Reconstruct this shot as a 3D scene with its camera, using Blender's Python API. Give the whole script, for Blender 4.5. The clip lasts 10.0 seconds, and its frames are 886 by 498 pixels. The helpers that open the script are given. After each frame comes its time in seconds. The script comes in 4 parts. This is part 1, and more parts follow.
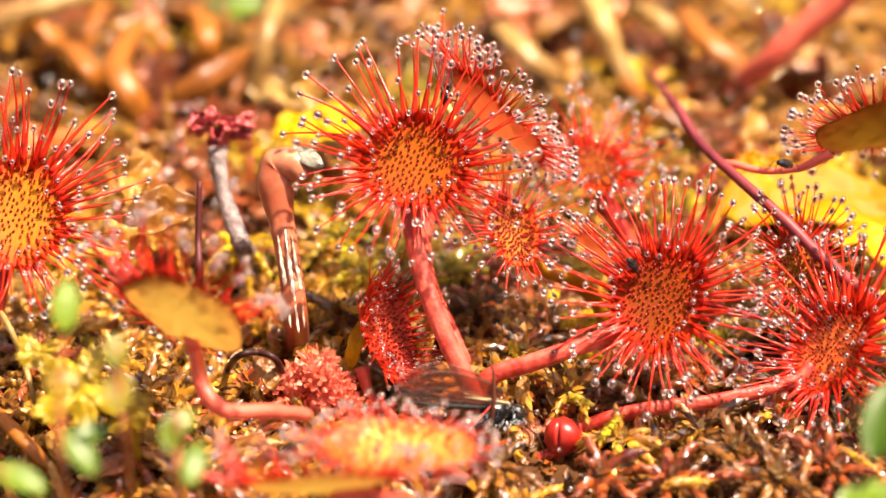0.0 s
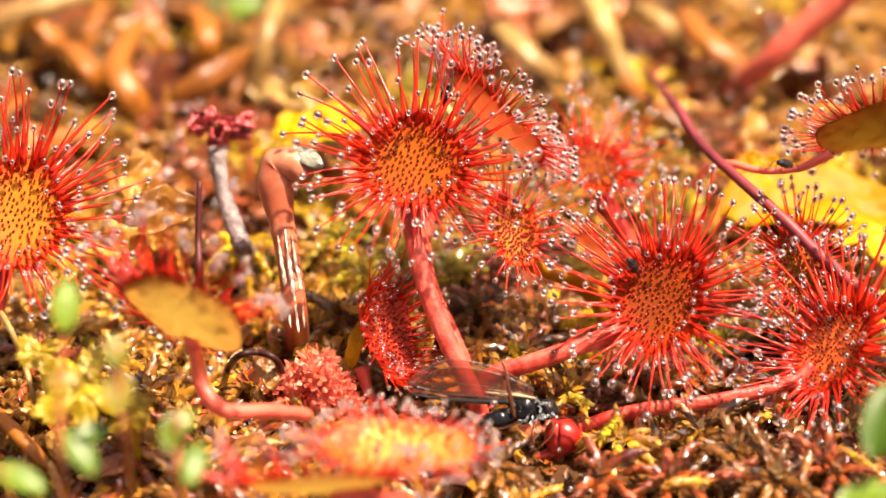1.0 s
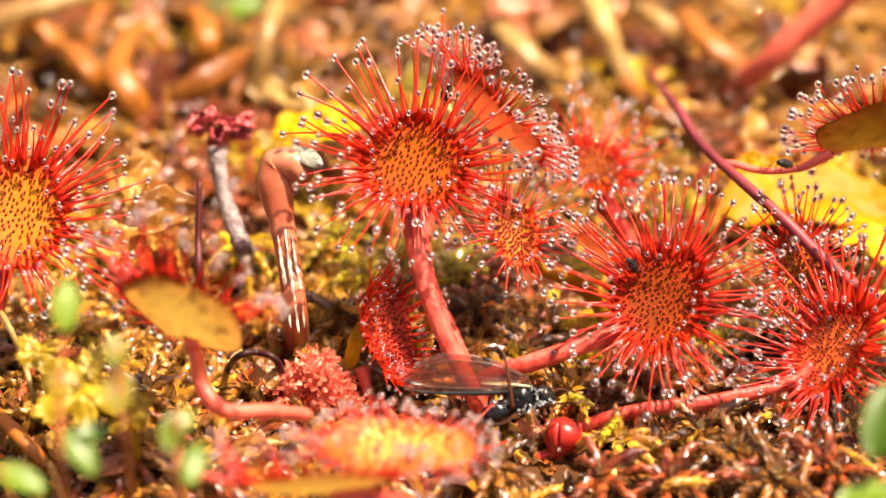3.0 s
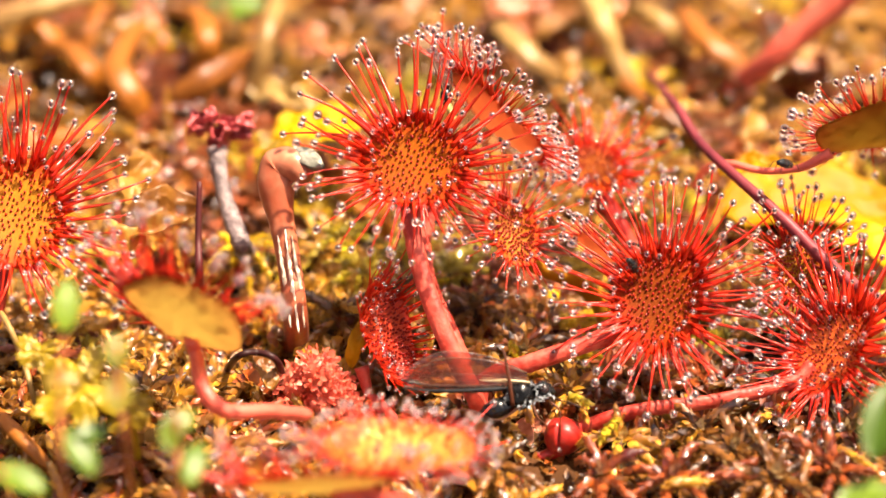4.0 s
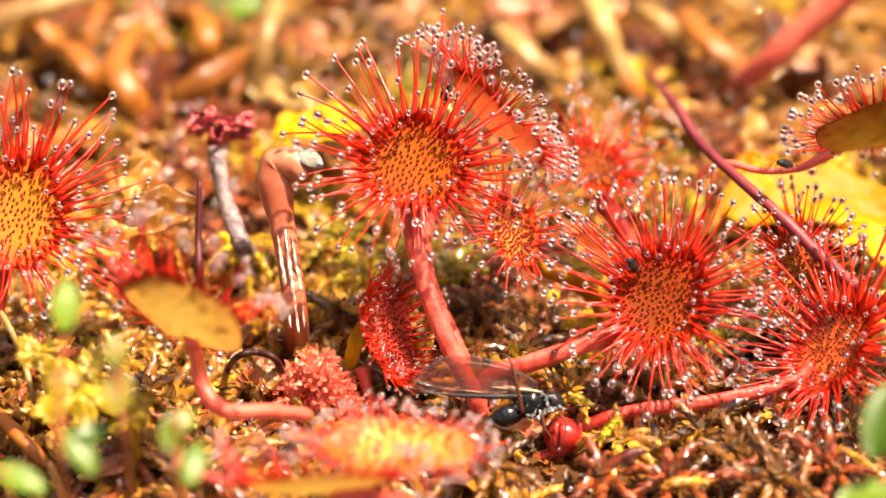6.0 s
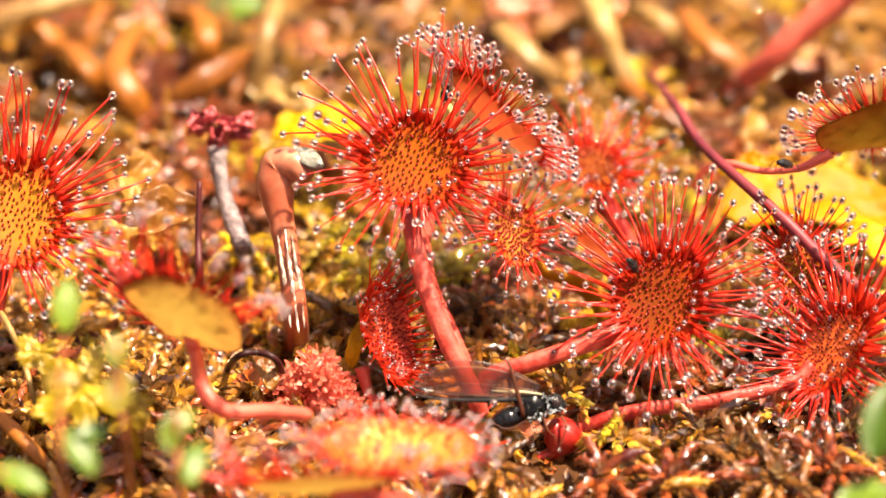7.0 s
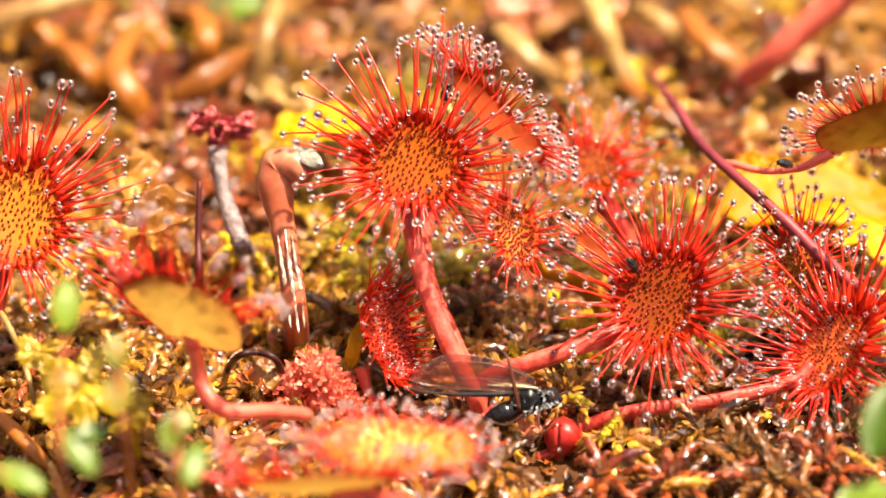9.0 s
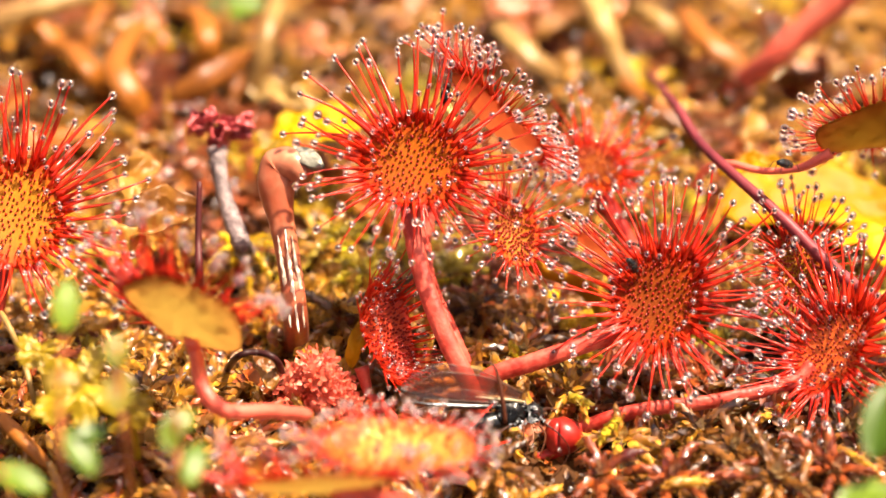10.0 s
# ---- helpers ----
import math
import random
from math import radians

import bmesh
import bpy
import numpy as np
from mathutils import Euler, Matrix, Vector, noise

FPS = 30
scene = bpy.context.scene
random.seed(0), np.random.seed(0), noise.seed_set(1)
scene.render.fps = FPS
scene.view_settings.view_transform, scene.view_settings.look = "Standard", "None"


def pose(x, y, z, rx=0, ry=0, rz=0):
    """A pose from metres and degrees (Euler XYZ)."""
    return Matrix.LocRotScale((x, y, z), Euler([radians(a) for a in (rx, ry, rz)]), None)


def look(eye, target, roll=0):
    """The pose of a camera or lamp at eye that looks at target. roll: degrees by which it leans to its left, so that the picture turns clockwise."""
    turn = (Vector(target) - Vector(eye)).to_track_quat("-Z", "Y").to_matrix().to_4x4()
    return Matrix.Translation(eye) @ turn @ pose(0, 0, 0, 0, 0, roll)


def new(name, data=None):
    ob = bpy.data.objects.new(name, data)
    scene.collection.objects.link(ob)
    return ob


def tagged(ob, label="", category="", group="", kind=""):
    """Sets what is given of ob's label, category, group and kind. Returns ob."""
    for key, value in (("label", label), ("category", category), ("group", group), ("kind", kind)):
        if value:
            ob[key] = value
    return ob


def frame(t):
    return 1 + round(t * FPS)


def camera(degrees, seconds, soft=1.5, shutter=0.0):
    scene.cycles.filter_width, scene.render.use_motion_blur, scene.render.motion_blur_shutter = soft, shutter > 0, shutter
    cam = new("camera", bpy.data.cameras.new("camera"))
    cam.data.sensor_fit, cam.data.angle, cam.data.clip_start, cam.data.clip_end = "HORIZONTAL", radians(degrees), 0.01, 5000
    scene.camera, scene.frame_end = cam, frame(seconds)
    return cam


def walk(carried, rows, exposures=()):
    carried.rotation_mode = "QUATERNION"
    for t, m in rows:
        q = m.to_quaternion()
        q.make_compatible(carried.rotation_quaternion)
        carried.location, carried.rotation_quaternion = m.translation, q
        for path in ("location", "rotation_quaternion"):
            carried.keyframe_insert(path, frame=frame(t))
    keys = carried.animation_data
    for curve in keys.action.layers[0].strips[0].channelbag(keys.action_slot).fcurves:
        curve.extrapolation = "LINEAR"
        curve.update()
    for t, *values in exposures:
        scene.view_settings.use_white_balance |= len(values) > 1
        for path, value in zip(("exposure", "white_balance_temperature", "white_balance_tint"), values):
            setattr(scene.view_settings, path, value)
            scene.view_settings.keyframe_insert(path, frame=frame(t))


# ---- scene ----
# Sundews in a bog, seen from a hand's width away. Lengths below are in millimetres unless they end in _m.
MM = 0.001
cam = camera(19.8, 10.0, 1.5)
EYE_M, AIM_M = (0.0, -0.1946, 0.1579), (0.0, 0.01016, 0.01452)
walk(cam, [(0.0, look(EYE_M, AIM_M)), (10.0, look(EYE_M, AIM_M))], [(t, stops, 7800, 15) for t, stops in ((0.0, 1.84), (1.0, 1.80), (2.5, 1.80), (4.0, 1.86), (5.5, 1.89), (7.5, 1.88), (9.0, 1.88), (10.0, 1.84))])
cam.data.dof.use_dof = True
cam.data.dof.focus_distance = 0.2515
cam.data.dof.aperture_fstop = 13.0

# ---- light: high sun over a clear sky ----
SUN_DIR = Vector((0.34, 0.05, 0.93)).normalized()
world = bpy.data.worlds.new("sky")
scene.world = world
world.use_nodes = True
sky = world.node_tree.nodes.new("ShaderNodeTexSky")
sky.sky_type = "NISHITA"
sky.sun_disc = False
sky.air_density, sky.dust_density = 0.6, 6.0
sky.sun_elevation = math.asin(SUN_DIR.z)
sky.sun_rotation = math.atan2(SUN_DIR.x, SUN_DIR.y)
background = world.node_tree.nodes["Background"]
background.inputs["Strength"].default_value = 0.078
world.node_tree.links.new(sky.outputs[0], background.inputs[0])
sun_data = bpy.data.lights.new("sun", "SUN")
sun_data.energy, sun_data.angle, sun_data.color = 4.5, radians(0.8), (1.0, 0.93, 0.82)
sun = new("sun", sun_data)
sun.matrix_world = look(SUN_DIR, (0, 0, 0))


# ---- materials ----
def material(name, low, high, grain=900.0, rough=0.45, bump=0.4, thin=0.0, spec=0.5, spots=None, vary="object", coat=0.0, depth=0.00008, chance_by=0.5):
    """Procedural surface: two scales of noise between two colours, relief, and light through thin tissue."""
    m = bpy.data.materials.new(name)
    m.use_nodes = True
    t = m.node_tree
    n, link = t.nodes, t.links.new
    shader, out = n["Principled BSDF"], n["Material Output"]
    co = n.new("ShaderNodeTexCoord")
    fine, broad = n.new("ShaderNodeTexNoise"), n.new("ShaderNodeTexNoise")
    fine.inputs["Scale"].default_value, fine.inputs["Detail"].default_value = grain, 4
    broad.inputs["Scale"].default_value, broad.inputs["Detail"].default_value = grain * 0.17, 3
    link(co.outputs["Object"], fine.inputs["Vector"])
    link(co.outputs["Object"], broad.inputs["Vector"])
    if vary == "island":
        chance = n.new("ShaderNodeNewGeometry").outputs["Random Per Island"]
    else:
        chance = n.new("ShaderNodeObjectInfo").outputs["Random"]
    add = n.new("ShaderNodeMath")
    add.operation = "MULTIPLY_ADD"
    link(fine.outputs["Fac"], add.inputs[0])
    add.inputs[1].default_value = 0.45
    link(broad.outputs["Fac"], add.inputs[2])
    add2 = n.new("ShaderNodeMath")
    add2.operation = "MULTIPLY_ADD"
    link(chance, add2.inputs[0])
    add2.inputs[1].default_value = chance_by
    link(add.outputs[0], add2.inputs[2])
    ramp = n.new("ShaderNodeValToRGB")
    ramp.color_ramp.elements[0].position, ramp.color_ramp.elements[0].color = 0.60, (*low, 1)
    ramp.color_ramp.elements[1].position, ramp.color_ramp.elements[1].color = 1.0, (*high, 1)
    scale = n.new("ShaderNodeMath")
    scale.operation = "MULTIPLY"
    scale.inputs[1].default_value = 0.85
    link(add2.outputs[0], scale.inputs[0])
    link(scale.outputs[0], ramp.inputs[0])
    colour = ramp.outputs[0]
    if spots:
        rim = n.new("ShaderNodeAttribute")
        rim.attribute_name = "rim"
        mix = n.new("ShaderNodeMix")
        mix.data_type = "RGBA"
        link(rim.outputs["Fac"], mix.inputs[0])
        link(colour, mix.inputs[6])
        mix.inputs[7].default_value = (*spots, 1)
        colour = mix.outputs[2]
    link(colour, shader.inputs["Base Color"])
    shader.inputs["Roughness"].default_value = rough
    shader.inputs["Specular IOR Level"].default_value = spec
    shader.inputs["Coat Weight"].default_value = coat
    shader.inputs["Coat Roughness"].default_value = 0.08
    relief = n.new("ShaderNodeBump")
    relief.inputs["Strength"].default_value, relief.inputs["Distance"].default_value = bump, depth
    link(fine.outputs["Fac"], relief.inputs["Height"])
    link(relief.outputs[0], shader.inputs["Normal"])
    if thin:
        glow = n.new("ShaderNodeBsdfTranslucent")
        half = n.new("ShaderNodeGamma")  # a leaf's two skins hold half its pigment each; lightened further to brighten undersides
        half.inputs[1].default_value = 0.36
        link(colour, half.inputs[0])
        link(half.outputs[0], glow.inputs["Color"])
        both = n.new("ShaderNodeMixShader")
        both.inputs[0].default_value = thin
        link(shader.outputs[0], both.inputs[1])
        link(glow.outputs[0], both.inputs[2])
        link(both.outputs[0], out.inputs["Surface"])
    return m


def clear(name, colour, ior=1.33, shine=0.33, through_all=0.3):
    """Clear sticky water: refraction, a soft round glint, and a share of light that goes straight through."""
    m = bpy.data.materials.new(name)
    m.use_nodes = True
    n, link = m.node_tree.nodes, m.node_tree.links.new
    s = n["Principled BSDF"]
    s.inputs["Base Color"].default_value = (*colour, 1)
    s.inputs["Roughness"].default_value, s.inputs["IOR"].default_value = 0.0, ior
    s.inputs["Transmission Weight"].default_value = 0.97
    s.inputs["Coat Weight"].default_value, s.inputs["Coat Roughness"].default_value, s.inputs["Coat IOR"].default_value = 1.0, shine, 1.85
    straight, both = n.new("ShaderNodeBsdfTransparent"), n.new("ShaderNodeMixShader")
    both.inputs[0].default_value = through_all
    link(s.outputs[0], both.inputs[1])
    link(straight.outputs[0], both.inputs[2])
    link(both.outputs[0], n["Material Output"].inputs["Surface"])
    return m


PEAT = material("peat", (0.012, 0.005, 0.002), (0.06, 0.022, 0.006), 400, 0.7, 0.8, depth=0.0004, spec=0.08)
MOSS_GOLD = material("golden_moss", (0.18, 0.055, 0.004), (0.58, 0.28, 0.022), 700, 0.42, 0.3, 0.3, vary="island", coat=0.9, chance_by=0.42)
MOSS_RUST = material("rust_moss", (0.07, 0.005, 0.002), (0.40, 0.080, 0.012), 700, 0.42, 0.3, 0.3, vary="island", coat=0.9, chance_by=0.42)
MOSS_BROWN = material("brown_moss", (0.025, 0.006, 0.002), (0.27, 0.095, 0.010), 700, 0.42, 0.3, 0.3, vary="island", coat=0.9, chance_by=0.42)
MOSS_GREEN = material("yellow_green_moss", (0.18, 0.11, 0.004), (0.54, 0.40, 0.02), 700, 0.42, 0.3, 0.3, vary="island", coat=0.9, chance_by=0.42)
MOSS_YELLOW = material("yellow_moss", (0.36, 0.19, 0.005), (0.72, 0.46, 0.015), 700, 0.3, 0.3, 0.35, vary="island", coat=0.5)
MOSS_TAN = material("tan_moss", (0.22, 0.067, 0.005), (0.56, 0.27, 0.03), 700, 0.42, 0.3, 0.3, vary="island", coat=0.9, chance_by=0.42)
BLADE = material("leaf_upper", (0.13, 0.021, 0.0012), (0.23, 0.052, 0.0025), 500, 0.6, 0.5, 0.1, spec=0.06, spots=(0.34, 0.012, 0.003))
BLADE_YOUNG = material("young_leaf_upper", (0.24, 0.065, 0.003), (0.38, 0.15, 0.007), 500, 0.55, 0.4, 0.2, spec=0.1, spots=(0.42, 0.018, 0.005))
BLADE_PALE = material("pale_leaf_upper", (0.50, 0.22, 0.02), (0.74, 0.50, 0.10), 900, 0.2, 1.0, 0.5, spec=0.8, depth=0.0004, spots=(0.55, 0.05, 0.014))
BLADE_RED = material("red_leaf_upper", (0.60, 0.035, 0.012), (0.78, 0.13, 0.025), 250, 0.35, 0.4, 0.5, spots=(0.62, 0.03, 0.012))
UNDER = material("leaf_underside", (0.25, 0.09, 0.005), (0.48, 0.26, 0.016), 350, 0.42, 0.3, 0.88)
UNDER_RED = material("reddish_underside", (0.40, 0.028, 0.006), (0.62, 0.085, 0.012), 350, 0.42, 0.3, 0.6)
TENTACLE = material("tentacle_red", (0.38, 0.007, 0.003), (0.66, 0.032, 0.011), 900, 0.2, 0.2, 0.25, spec=0.6)
GLAND = material("gland", (0.03, 0.001, 0.002), (0.09, 0.003, 0.003), 900, 0.5, 0.1, spec=0.1)
GLAND_DOT = material("blade_gland", (0.14, 0.004, 0.003), (0.30, 0.010, 0.006), 900, 0.3, 0.1, 0.2)
PETIOLE = material("petiole_red", (0.36, 0.012, 0.007), (0.74, 0.13, 0.085), 2200, 0.4, 1.0, 0.2, depth=0.00012)
DROP = clear("mucilage", (1.0, 0.99, 0.98))


# ---- shape helpers ----
def unit(v):
    return Vector(v).normalized()


def catmull(points, steps):
    p = [Vector(q) for q in points]
    p = [2 * p[0] - p[1]] + p + [2 * p[-1] - p[-2]]
    out = []
    for i in range(1, len(p) - 2):
        a, b, c, d = p[i - 1:i + 3]
        for k in range(steps):
            t = k / steps
            out.append(0.5 * (2 * b + (c - a) * t + (2 * a - 5 * b + 4 * c - d) * t * t + (3 * b - a - 3 * c + d) * t ** 3))
    return out + [p[-2]]


def tube(points, radii, sides=8, steps=6, flat=1.0, lumps=0.0, seed=0):
    """Vertices and faces of a round or flattened stem through points; radii are spread evenly along it."""
    line = catmull(points, steps)
    rng = random.Random(seed)
    n = len(line)
    verts, faces = [], []
    side = None
    for i, c in enumerate(line):
        along = (line[min(i + 1, n - 1)] - line[max(i - 1, 0)]).normalized()
        if side is None:
            side = along.orthogonal().normalized()
            if abs(along.x) < 0.9:
                side = (Vector((1, 0, 0)) - along * along.x).normalized()
        side = (side - along * side.dot(along)).normalized()
        other = along.cross(side)
        f = i / (n - 1) * (len(radii) - 1)
        k = min(int(f), len(radii) - 2)
        r = radii[k] + (radii[k + 1] - radii[k]) * (f - k)
        for j in range(sides):
            a = 2 * math.pi * j / sides
            rr = r * (1 + lumps * (rng.random() - 0.5))
            verts.append(c + side * rr * math.cos(a) + other * rr * flat * math.sin(a))
    for i in range(n - 1):
        for j in range(sides):
            a, b = i * sides + j, i * sides + (j + 1) % sides
            faces.append((a, b, b + sides, a + sides))
    verts += [line[0], line[-1]]
    e = len(verts)
    for j in range(sides):
        faces.append((e - 2, (j + 1) % sides, j))
        faces.append((e - 1, (n - 1) * sides + j, (n - 1) * sides + (j + 1) % sides))
    return verts, faces


def ball(centre, axes, rings=8, sides=12, turn=None):
    verts, faces = [], []
    c = Vector(centre)
    for i in range(rings + 1):
        th = math.pi * i / rings
        for j in range(sides):
            ph = 2 * math.pi * j / sides
            v = Vector((axes[0] * math.sin(th) * math.cos(ph), axes[1] * math.sin(th) * math.sin(ph), axes[2] * math.cos(th)))
            verts.append(c + (turn @ v if turn else v))
    for i in range(rings):
        for j in range(sides):
            a, b = i * sides + j, i * sides + (j + 1) % sides
            faces.append((a, a + sides, b + sides, b))
    return verts, faces


def joined(*shapes):
    verts, faces = [], []
    for v, f in shapes:
        k = len(verts)
        verts += list(v)
        faces += [tuple(i + k for i in face) for face in f]
    return verts, faces


def mesh_of(name, shape, mat, origin=(0, 0, 0), smooth=True):
    data = bpy.data.meshes.new(name)
    o = Vector(origin)
    data.from_pydata([(Vector(v) - o) * MM for v in shape[0]], [], shape[1])
    data.materials.append(mat)
    data.polygons.foreach_set("use_smooth", [smooth] * len(data.polygons))
    data.validate()
    return data


def part(name, shape, mat, parent=None, label="", origin=(0, 0, 0), smooth=True):
    """One mesh object in millimetres; origin is the place of the thing that it belongs to."""
    ob = new(name, mesh_of(name, shape, mat, origin, smooth))
    if parent:
        ob.parent = parent
    if label:
        tagged(ob, label)
    return ob


def thing(name, origin, label, category, group=""):
    ob = new(name)
    ob.location = Vector(origin) * MM
    ob.empty_display_size = 0.002
    return tagged(ob, label, category, group)


def single(name, shape, mat, label, category, origin=None, group="", smooth=True):
    """A thing that is one mesh, with its origin at its foot."""
    o = Vector(origin) if origin else Vector(shape[0][0])
    ob = part(name, shape, mat, None, "", o, smooth)
    ob.location = o * MM
    return tagged(ob, label, category, group)


def hill(x, y):
    """Height of the bog's surface."""
    near = math.exp(-((x / 400) ** 2 + (y / 400) ** 2))
    v = 2.6 * noise.noise((x / 16, y / 16, 0.3)) + 1.1 * noise.noise((x / 5, y / 5, 4.1))
    return v * (0.25 + 0.75 * near) - 1.5


def scatter(name, templates, places, mat, label, category):
    """One object of kind stuff: leaflets set at (matrix 3x3, place) pairs; templates are small meshes that are taken in turn."""
    vs, fs, k = [], [], 0
    tv = [np.array(t[0], dtype=float) for t in templates]
    for i, (m, p) in enumerate(places):
        v = tv[i % len(tv)] @ m.T + p
        vs.append(v)
        fs += [tuple(a + k for a in f) for f in templates[i % len(tv)][1]]
        k += len(v)
    data = bpy.data.meshes.new(name)
    data.from_pydata((np.concatenate(vs) * MM).tolist(), [], fs)
    data.materials.append(mat)
    data.polygons.foreach_set("use_smooth", [True] * len(data.polygons))
    return tagged(new(name, data), label, category, kind="stuff")


# ---- ground ----
def ground():
    steps = np.geomspace(3, 3000, 26)
    xs = np.concatenate([-90 - np.cumsum(steps)[::-1], np.arange(-90, 91, 1.5), 91 + np.cumsum(steps)])
    ys = np.concatenate([-60 - np.cumsum(steps)[::-1], np.arange(-60, 141, 1.5), 141 + np.cumsum(steps)])
    verts = [(x, y, hill(x, y)) for y in ys for x in xs]
    w = len(xs)
    faces = [(j * w + i, j * w + i + 1, (j + 1) * w + i + 1, (j + 1) * w + i) for j in range(len(ys) - 1) for i in range(w - 1)]
    ob = part("ground", (verts, faces), PEAT)
    tagged(ob, "dark wet peat of the bog under the moss", "ground", kind="structure")


ground()


# ---- moss ----
def leaflets():
    """Three pointed, boat-shaped moss leaves, 1 long, along x, hollow side up."""
    out = []
    for w, dip, curl in ((0.30, 0.13, 0.05), (0.36, 0.17, 0.14), (0.24, 0.10, -0.08)):
        v = [(0, -w * 0.4, 0.02), (0, w * 0.4, 0.02), (0.4, -w, dip), (0.4, 0, 0), (0.4, w, dip), (0.75, -w * 0.55, dip * 0.9 + curl * 0.4), (0.75, 0, curl * 0.4), (0.75, w * 0.55, dip * 0.9 + curl * 0.4), (1.0, 0, curl)]
        out.append((v, [(0, 2, 3), (0, 3, 1), (1, 3, 4), (2, 5, 6, 3), (3, 6, 7, 4), (5, 8, 6), (6, 8, 7)]))
    return out


LEAFLETS = leaflets()


def turned(along, up, length, width):
    x = Vector(along).normalized()
    y = Vector(up).cross(x)
    y = y.normalized() if y.length > 1e-5 else x.orthogonal().normalized()
    z = x.cross(y)
    return np.array([[x[i] * length, y[i] * width, z[i] * length] for i in range(3)])


def strand(rng, start, heading, length, leaf, droop=0.25, gap=0.28):
    """Places of the leaves on one moss branch that bends down as it goes."""
    out = []
    p, d = Vector(start), Vector(heading).normalized()
    spin = rng.random() * 6.3
    count = max(4, int(length / (leaf * gap)))
    for i in range(count):
        f = i / count
        p = p + d * (length / count)
        d = (d + Vector((0, 0, -droop * 2.2 / count)) + Vector((rng.gauss(0, 0.05), rng.gauss(0, 0.05), rng.gauss(0, 0.05)))).normalized()
        spin += 2.4
        a = d.orthogonal().normalized()
        b = d.cross(a)
        o = a * math.cos(spin) + b * math.sin(spin)
        lean = 0.30 + 0.28 * rng.random()
        size = leaf * (1 - 0.45 * f) * (0.8 + 0.4 * rng.random())
        out.append((turned(d + o * lean, o * -1 + d * 0.6, size, size * 0.95), np.array(p)))
    return out


def catkin(rng, start, heading, length, leaf, droop):
    """Places of the leaves on one plump moss branch, closely overlapping like scales."""
    out = []
    p, d = Vector(start), Vector(heading).normalized()
    count = int(length / (leaf * 0.13))
    spin = rng.random() * 6.3
    for i in range(count):
        f = i / count
        p = p + d * (length / count)
        d = (d + Vector((rng.gauss(0, 0.02), rng.gauss(0, 0.02), -droop * 1.6 / count))).normalized()
        spin += 2.4
        a = d.orthogonal().normalized()
        o = a * math.cos(spin) + d.cross(a) * math.sin(spin)
        fat = leaf * (0.22 + 0.20 * math.sin(math.pi * min(1.0, 0.12 + f)))
        size = leaf * (1.05 - 0.35 * f) * rng.uniform(0.85, 1.15)
        out.append((turned(d + o * rng.uniform(0.18, 0.56), o * -1 + d * 0.3, size, size * 1.05), np.array(p + o * fat * 0.55)))
    return out


def branch_head(rng, at, size, up=(0, 0, 1), arms=0):
    """A moss head with plump branches that spread and hang."""
    out = []
    up = Vector(up).normalized()
    a = up.orthogonal().normalized()
    b = up.cross(a)
    arms = arms or rng.randint(5, 8)
    first = rng.random() * 6.3
    for i in range(arms):
        ang = first + 6.283 * i / arms + rng.gauss(0, 0.2)
        d = a * math.cos(ang) + b * math.sin(ang)
        out += catkin(rng, Vector(at) + d * 0.4, d + up * rng.uniform(0.0, 0.6), size * rng.uniform(0.8, 1.3), rng.uniform(1.1, 1.55), rng.uniform(0.3, 0.9))
    for i in range(12 if arms > 3 else 0):
        ang, th = 2.4 * i, 0.12 + 0.09 * i
        o = a * math.cos(ang) + b * math.sin(ang)
        d = o * math.sin(th) + up * math.cos(th)
        s = size * 0.36 * rng.uniform(0.8, 1.2)
        out.append((turned(d, o * -1 + up * 0.4, s, s), np.array(Vector(at) + d * 0.3)))
    return out


def moss_head(rng, at, size, up=(0, 0, 1)):
    """A star-shaped moss head: a tuft with branches all round."""
    out = []
    up = Vector(up).normalized()
    a = up.orthogonal().normalized()
    b = up.cross(a)
    arms = rng.randint(7, 10)
    first = rng.random() * 6.3
    for i in range(arms):
        ang = first + 6.283 * i / arms + rng.gauss(0, 0.12)
        d = a * math.cos(ang) + b * math.sin(ang)
        out += strand(rng, Vector(at) + d * 0.3, d + up * rng.uniform(0.15, 0.7), size * rng.uniform(0.75, 1.15), rng.uniform(1.3, 1.9), 0.6, 0.17)
    for i in range(14):
        ang = 2.4 * i
        th = 0.12 + 0.065 * i
        d = (a * math.cos(ang) + b * math.sin(ang)) * math.sin(th) + up * math.cos(th)
        s = size * 0.34 * rng.uniform(0.8, 1.2)
        out.append((turned(d, (a * math.cos(ang) + b * math.sin(ang)) * -1 + up * 0.4, s, s), np.array(Vector(at) + d * 0.25)))
    return out


BUD_AT = (11.8, -1.6, 0.4)


